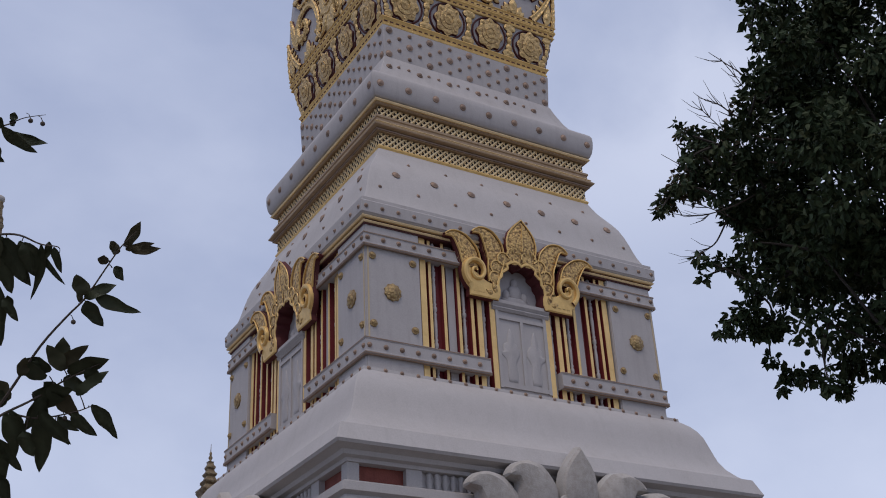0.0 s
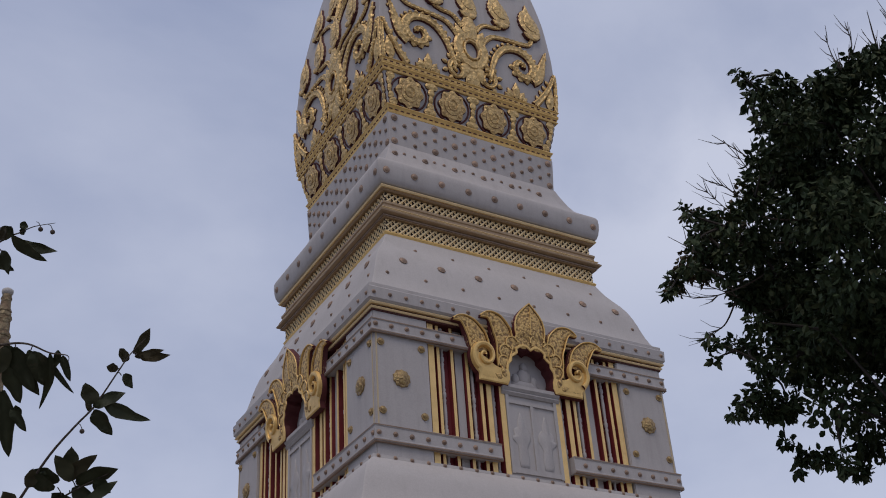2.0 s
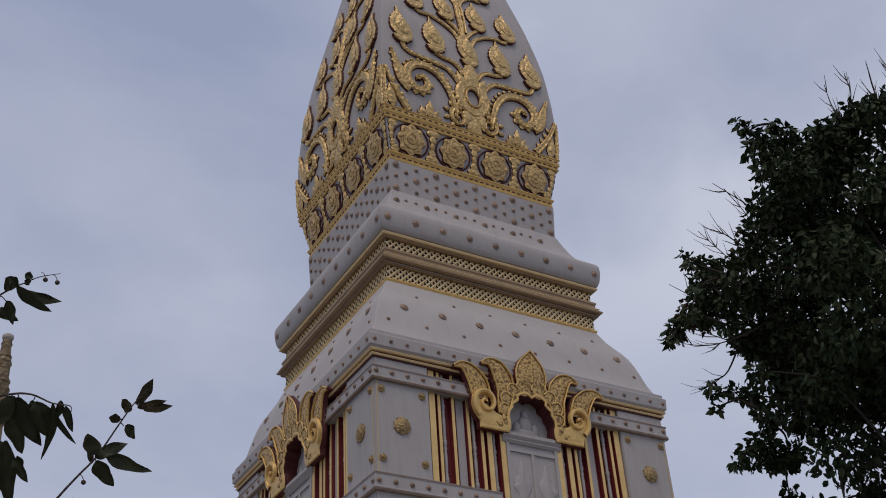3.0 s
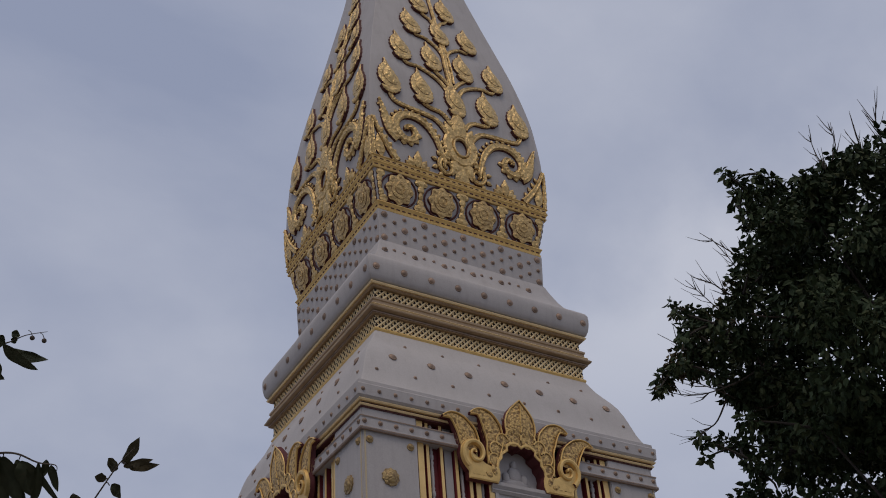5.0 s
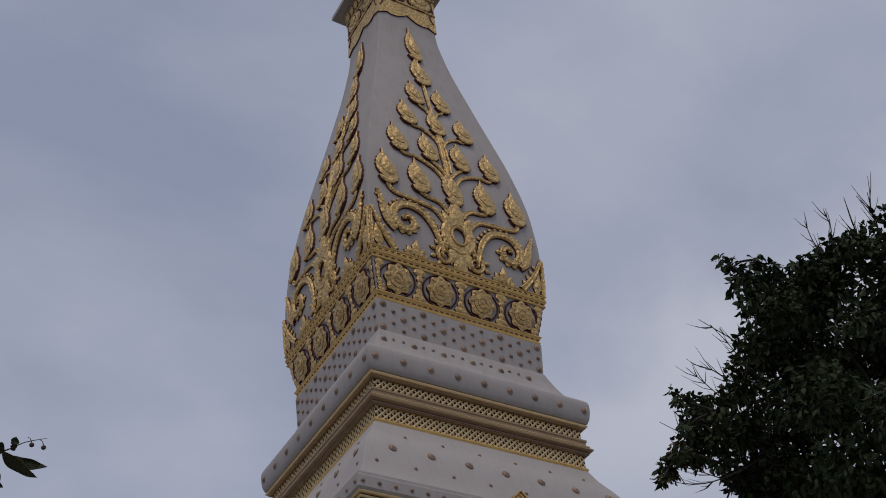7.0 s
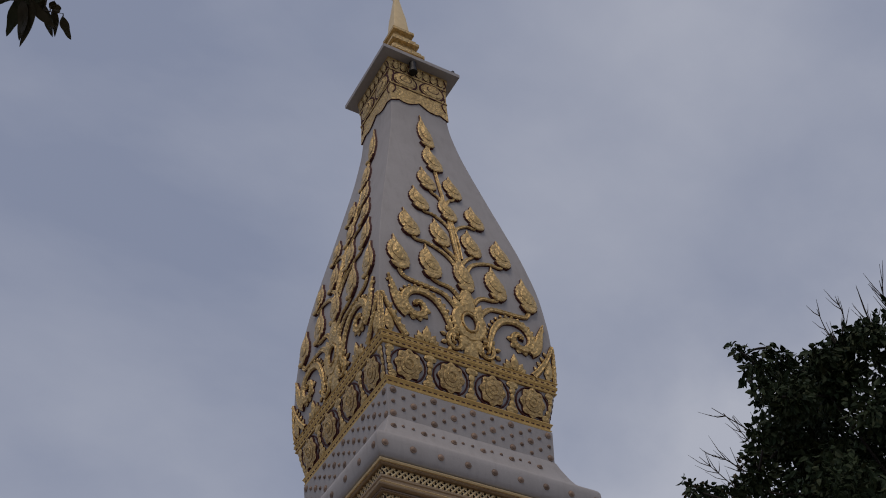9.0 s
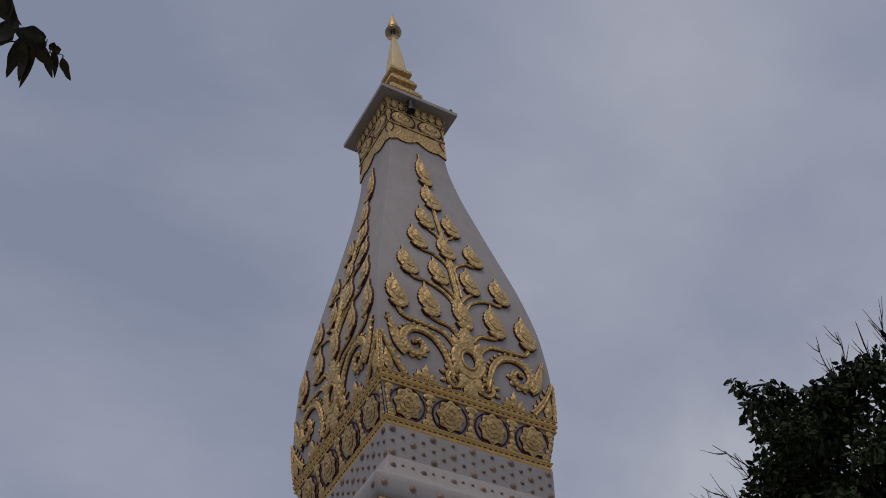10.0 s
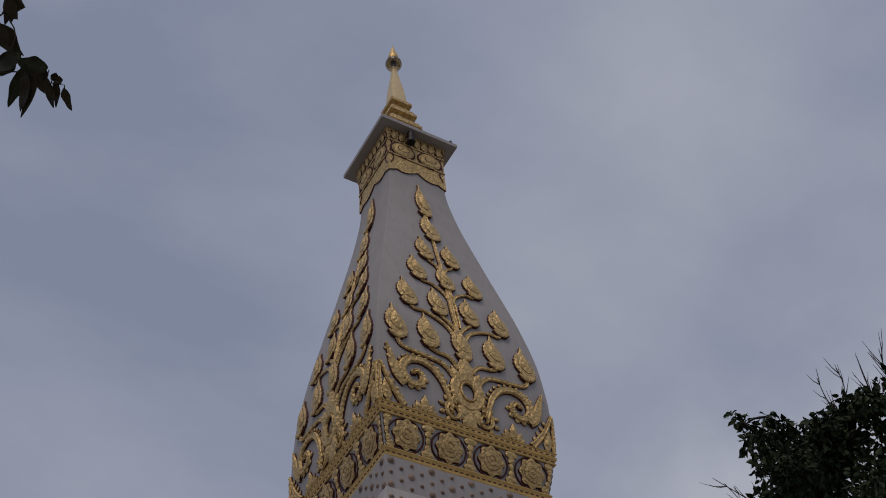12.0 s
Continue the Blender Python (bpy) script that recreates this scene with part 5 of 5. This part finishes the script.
# limbs reach from the trunk to the clumps; thin branches join each bough to the next one inward
for c in clumps[::7]:
    bm = bmesh.new()
    e = Vector(c[:3])
    s = Vector(trunk[2 + rng.randrange(3)]).lerp(Vector(trunk[5]), 0.3 * rng.random())
    mid = s.lerp(e, 0.5) + Vector((rng.uniform(-0.2, 0.2), rng.uniform(-0.2, 0.2), rng.uniform(0.0, 0.35)))
    pts = smooth_path([s, s.lerp(mid, 0.5), mid, e], 4)
    tube(bm, pts, [0.06 * (1 - j / len(pts)) + 0.006 for j in range(len(pts))], 6)
    part("limb", bm, BARK, tree)
for lobes in (LOBES_A, LOBES_B, LOBES_C):
    for c in lobes:
        e = Vector(c[:3])
        inward = (TC - e).length
        near = [Vector(q[:3]) for q in lobes + clumps if (TC - Vector(q[:3])).length < inward - 0.12]
        s = min(near, key=lambda q: (q - e).length)
        bm = bmesh.new()
        mid = s.lerp(e, 0.5) + Vector((rng.uniform(-0.05, 0.05), rng.uniform(-0.05, 0.05), rng.uniform(-0.02, 0.08)))
        pts = smooth_path([s, mid, e], 4)
        tube(bm, pts, [0.018 * (1 - j / len(pts)) + 0.004 for j in range(len(pts))], 5)
        part("branch", bm, BARK, tree)


def bare_twig(parent, start, end, seed, forks=9):
    """A leafless twig with side shoots."""
    r = random.Random(seed)
    b = bmesh.new()
    s, e = Vector(start), Vector(end)
    bend = (e - s).length * 0.2
    pts = smooth_path([s, s.lerp(e, 0.35) + Vector((r.uniform(-bend, bend), r.uniform(-bend, bend), -bend)), s.lerp(e, 0.7) + Vector((0, 0, -bend * 0.6)), e], 5)
    tube(b, pts, [0.011 * (1 - j / len(pts)) + 0.003 for j in range(len(pts))], 5)
    for k in range(forks):
        i = r.randrange(5, len(pts) - 2)
        d = (pts[i + 1] - pts[i]).normalized()
        o = Vector((r.uniform(-1, 1), r.uniform(-1, 1), r.uniform(-0.4, 1))) * 0.7
        q = pts[i] + (d + o).normalized() * r.uniform(0.15, 0.4)
        m = pts[i].lerp(q, 0.5) + Vector((0, 0, -0.03))
        tube(b, [pts[i], m, q], [0.007, 0.005, 0.002], 4)
    part("bare_twig", b, TWIG, parent)


for i, (s, e) in enumerate((((-7.04, -20.62, 8.44), (-8.12, -19.65, 8.75)), ((-7.23, -20.96, 9.08), (-8.2, -20.81, 10.08)), ((-7.73, -20.84, 9.58), (-8.23, -20.41, 9.73)), ((-7.25, -20.74, 8.87), (-8.3, -20.33, 9.72)),
                            ((-7.37, -20.44, 8.69), (-8.13, -19.51, 8.58)), ((-7.6, -20.0, 8.54), (-7.86, -19.4, 8.05)), ((-7.27, -20.53, 8.66), (-8.41, -19.77, 9.23)), ((-7.4, -22.1, 10.2), (-7.75, -22.3, 10.75)),
                            ((-7.3, -22.3, 10.3), (-7.6, -22.5, 10.8)), ((-7.2, -22.5, 10.3), (-7.45, -22.72, 10.8)), ((-7.1, -22.7, 10.4), (-7.3, -22.95, 10.85)), ((-7.6, -21.2, 9.7), (-8.32, -20.76, 10.16)))):
    bare_twig(tree, s, e, i)


# ---------------------------------------------------------------- the near tree with long drooping leaves
near_tree = tagged(new("long_leaved_tree"), "slender tree with long drooping leaves and small round fruits", "tree")
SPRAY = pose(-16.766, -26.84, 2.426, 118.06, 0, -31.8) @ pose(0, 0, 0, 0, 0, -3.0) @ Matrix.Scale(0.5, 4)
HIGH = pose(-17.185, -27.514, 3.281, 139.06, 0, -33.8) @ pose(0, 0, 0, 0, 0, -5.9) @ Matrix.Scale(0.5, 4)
bm = bmesh.new()
tube(bm, [(-18.3, -26.3, 0), (-18.25, -26.4, 0.8), (-18.15, -26.55, 1.6), (-18.1, -26.7, 2.4), (-18.0, -26.9, 3.2), (-17.9, -27.0, 4.0)], [0.06, 0.05, 0.042, 0.034, 0.022, 0.008], 9)
part("trunk", bm, BARK, near_tree)


def long_leaf(m, a, b, angle, length, width, r):
    """A folded lance-shaped leaf with a drooping tip; wavy edges."""
    bb = bmesh.new()
    n = 9
    c, s = math.cos(radians(angle)), math.sin(radians(angle))
    dz = r.uniform(-0.03, 0.03)
    tilt = r.uniform(-0.5, 0.5)
    curl = r.uniform(-0.45, 0.35)
    wide = width * (0.62 if m is HIGH else 0.80)
    rows = []
    for i in range(n + 1):
        t = i / n
        w = wide * 2.1 * (t + 0.015) ** 0.62 * max(1 - t, 0.0) ** 0.85 * (1 + 0.10 * math.sin(11 * t + 40 * tilt))
        x = t * length
        off = curl * length * t * t
        row = []
        for k in (-1, 0, 1):
            ly = k * w + off
            px, py = x * c - ly * s, x * s + ly * c
            row.append(bb.verts.new((a + px, b + py, dz + tilt * k * w + 0.15 * w * abs(k) + 0.25 * length * t * t * tilt + 0.004 * math.sin(9 * t + k))))
        rows.append(row)
    for p, q in zip(rows[:-1], rows[1:]):
        for k in range(2):
            bb.faces.new((p[k], p[k + 1], q[k + 1], q[k]))
    bmesh.ops.solidify(bb, geom=bb.faces[:], thickness=0.0012)
    bb.transform(m)
    part("leaf", bb, LEAF_LONG, near_tree, "", True)


TWIGS = []   # flat runs of the twigs, to which the leaf stalks lead


def stalk(m, a, b):
    """A thin stalk from a leaf's base to the nearest twig."""
    near = min((p for key, line in TWIGS if key is m for p in line), key=lambda p: (p.x - a) ** 2 + (p.y - b) ** 2)
    if (near.x - a) ** 2 + (near.y - b) ** 2 > 0.005:
        return
    bb = bmesh.new()
    tube(bb, [(near.x, near.y, 0), ((near.x + a) / 2, (near.y + b) / 2 + 0.004, 0), (a, b, 0)], [0.0022, 0.0018, 0.0018], 4)
    bb.transform(m)
    part("stalk", bb, TWIG, near_tree)


def twig(m, pts, r0, r1, limb_from=None):
    TWIGS.append((m, smooth_path(pts, 8)))
    bb = bmesh.new()
    line = [m @ Vector((p[0], p[1], 0)) for p in smooth_path(pts, 4)]
    if limb_from is not None:
        head = smooth_path([Vector(limb_from), Vector(limb_from).lerp(line[0], 0.55) + Vector((0, 0, 0.06)), line[0]], 4)
        tube(bb, head, [0.008 - (0.008 - 0.5 * r0) * i / (len(head) - 1) for i in range(len(head))], 6)
    tube(bb, line, [0.5 * (r0 + (r1 - r0) * i / (len(line) - 1)) for i in range(len(line))], 6)
    part("twig", bb, TWIG, near_tree)


def fruit(m, a, b):
    bb = bmesh.new()
    bmesh.ops.create_icosphere(bb, subdivisions=2, radius=0.0085, matrix=Matrix.Translation((a, b, 0)))
    tube(bb, [(a, b + 0.008, 0), (a - 0.006, b + 0.022, 0), (a - 0.014, b + 0.026, 0)], [0.0015, 0.0012, 0.0012], 4)
    bb.transform(m)
    part("fruit", bb, TWIG, near_tree, "small round dark fruit", True)


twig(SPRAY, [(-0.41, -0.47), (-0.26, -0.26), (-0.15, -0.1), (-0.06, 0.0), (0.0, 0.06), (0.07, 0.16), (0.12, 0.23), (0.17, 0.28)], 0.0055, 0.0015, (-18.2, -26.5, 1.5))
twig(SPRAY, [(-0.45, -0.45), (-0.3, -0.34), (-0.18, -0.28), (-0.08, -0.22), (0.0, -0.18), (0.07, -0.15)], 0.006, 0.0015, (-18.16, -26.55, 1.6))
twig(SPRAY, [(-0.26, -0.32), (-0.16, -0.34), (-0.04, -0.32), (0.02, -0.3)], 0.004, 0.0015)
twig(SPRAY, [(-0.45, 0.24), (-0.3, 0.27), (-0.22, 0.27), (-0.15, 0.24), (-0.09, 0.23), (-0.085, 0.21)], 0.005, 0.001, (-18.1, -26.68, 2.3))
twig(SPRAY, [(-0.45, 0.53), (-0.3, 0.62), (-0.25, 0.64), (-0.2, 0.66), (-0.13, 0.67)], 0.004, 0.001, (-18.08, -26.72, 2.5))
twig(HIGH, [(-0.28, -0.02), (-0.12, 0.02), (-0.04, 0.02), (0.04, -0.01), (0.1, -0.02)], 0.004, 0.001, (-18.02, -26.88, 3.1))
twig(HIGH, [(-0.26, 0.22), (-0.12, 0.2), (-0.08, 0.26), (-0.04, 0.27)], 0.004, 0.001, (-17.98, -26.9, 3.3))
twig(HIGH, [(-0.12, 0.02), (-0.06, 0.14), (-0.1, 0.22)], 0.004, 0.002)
rl = random.Random(21)
def leaves(m, group):
    """Leaves of one twig: start across and up, angle, length, width."""
    for q in group:
        stalk(m, q[0], q[1])
        long_leaf(m, *q, rl)
        if q[0] < -0.05 and rl.random() < 0.9 or m is HIGH and rl.random() < 0.5:
            long_leaf(m, q[0] + rl.uniform(-0.03, 0.02), q[1] + rl.uniform(-0.02, 0.02), q[2] + rl.uniform(-30, 30), q[3] * rl.uniform(0.7, 1.0), q[4] * rl.uniform(0.7, 1.1), rl)


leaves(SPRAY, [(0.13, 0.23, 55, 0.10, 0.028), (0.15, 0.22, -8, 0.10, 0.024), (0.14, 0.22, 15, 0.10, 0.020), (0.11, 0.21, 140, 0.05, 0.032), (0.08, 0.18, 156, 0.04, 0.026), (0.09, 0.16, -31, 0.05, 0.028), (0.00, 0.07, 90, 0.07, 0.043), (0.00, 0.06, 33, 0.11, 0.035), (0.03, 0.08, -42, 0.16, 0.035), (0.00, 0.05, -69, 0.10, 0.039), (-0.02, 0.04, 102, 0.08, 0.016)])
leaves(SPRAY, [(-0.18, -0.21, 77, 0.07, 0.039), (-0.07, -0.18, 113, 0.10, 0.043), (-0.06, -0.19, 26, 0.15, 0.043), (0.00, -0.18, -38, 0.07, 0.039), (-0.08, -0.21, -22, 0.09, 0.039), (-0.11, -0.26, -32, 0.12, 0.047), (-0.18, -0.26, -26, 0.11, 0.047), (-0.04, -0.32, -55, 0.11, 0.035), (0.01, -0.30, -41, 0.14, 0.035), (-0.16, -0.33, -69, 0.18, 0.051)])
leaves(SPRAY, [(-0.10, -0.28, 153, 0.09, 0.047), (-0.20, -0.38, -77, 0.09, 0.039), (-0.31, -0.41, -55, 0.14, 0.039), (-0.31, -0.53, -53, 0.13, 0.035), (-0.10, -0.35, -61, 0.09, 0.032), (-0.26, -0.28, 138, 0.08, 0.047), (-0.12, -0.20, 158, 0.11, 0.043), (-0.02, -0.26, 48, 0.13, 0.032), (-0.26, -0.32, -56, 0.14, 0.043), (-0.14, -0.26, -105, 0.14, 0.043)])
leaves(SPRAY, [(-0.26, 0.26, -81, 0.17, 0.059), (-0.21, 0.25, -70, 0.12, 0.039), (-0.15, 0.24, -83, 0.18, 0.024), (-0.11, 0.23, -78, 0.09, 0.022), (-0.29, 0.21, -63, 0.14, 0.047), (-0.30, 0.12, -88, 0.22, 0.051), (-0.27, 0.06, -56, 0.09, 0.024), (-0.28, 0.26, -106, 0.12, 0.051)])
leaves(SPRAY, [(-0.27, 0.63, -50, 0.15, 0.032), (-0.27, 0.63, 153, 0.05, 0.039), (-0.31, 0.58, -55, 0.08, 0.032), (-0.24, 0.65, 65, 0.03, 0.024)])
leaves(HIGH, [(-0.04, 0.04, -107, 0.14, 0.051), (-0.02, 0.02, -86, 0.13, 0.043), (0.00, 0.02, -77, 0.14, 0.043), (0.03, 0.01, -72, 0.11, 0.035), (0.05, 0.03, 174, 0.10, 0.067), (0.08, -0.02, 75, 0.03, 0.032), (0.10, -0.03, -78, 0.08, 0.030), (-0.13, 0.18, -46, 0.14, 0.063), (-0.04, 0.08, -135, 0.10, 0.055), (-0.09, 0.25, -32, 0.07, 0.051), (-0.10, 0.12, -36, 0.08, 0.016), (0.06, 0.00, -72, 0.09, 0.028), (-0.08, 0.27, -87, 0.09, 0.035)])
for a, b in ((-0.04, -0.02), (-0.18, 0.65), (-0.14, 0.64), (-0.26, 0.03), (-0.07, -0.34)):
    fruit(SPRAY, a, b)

# the rest of the near tree's foliage, on its far side
for k, (turn, up) in enumerate(((70, 0.3), (130, 0.9), (200, 0.5), (250, 1.1), (100, 1.5))):
    m = Matrix.Translation((-18.1, -26.65, 1.9 + up)) @ Matrix.Rotation(radians(turn), 4, "Z") @ pose(0, 0, 0, 80, 0, 0) @ Matrix.Translation((0.3, 0, 0)) @ Matrix.Scale(0.5, 4)
    twig(m, [(-0.6, -0.1), (-0.3, 0.0), (0.0, 0.06), (0.25, 0.05), (0.45, 0.0)], 0.008, 0.0015)
    for i in range(16):
        a = -0.25 + 0.045 * i
        side = 1 if i % 2 else -1
        stalk(m, a, 0.04 + 0.02 * side)
        long_leaf(m, a, 0.04 + 0.02 * side, side * rl.uniform(30, 75) - 15, rl.uniform(0.1, 0.17), rl.uniform(0.03, 0.05), rl)
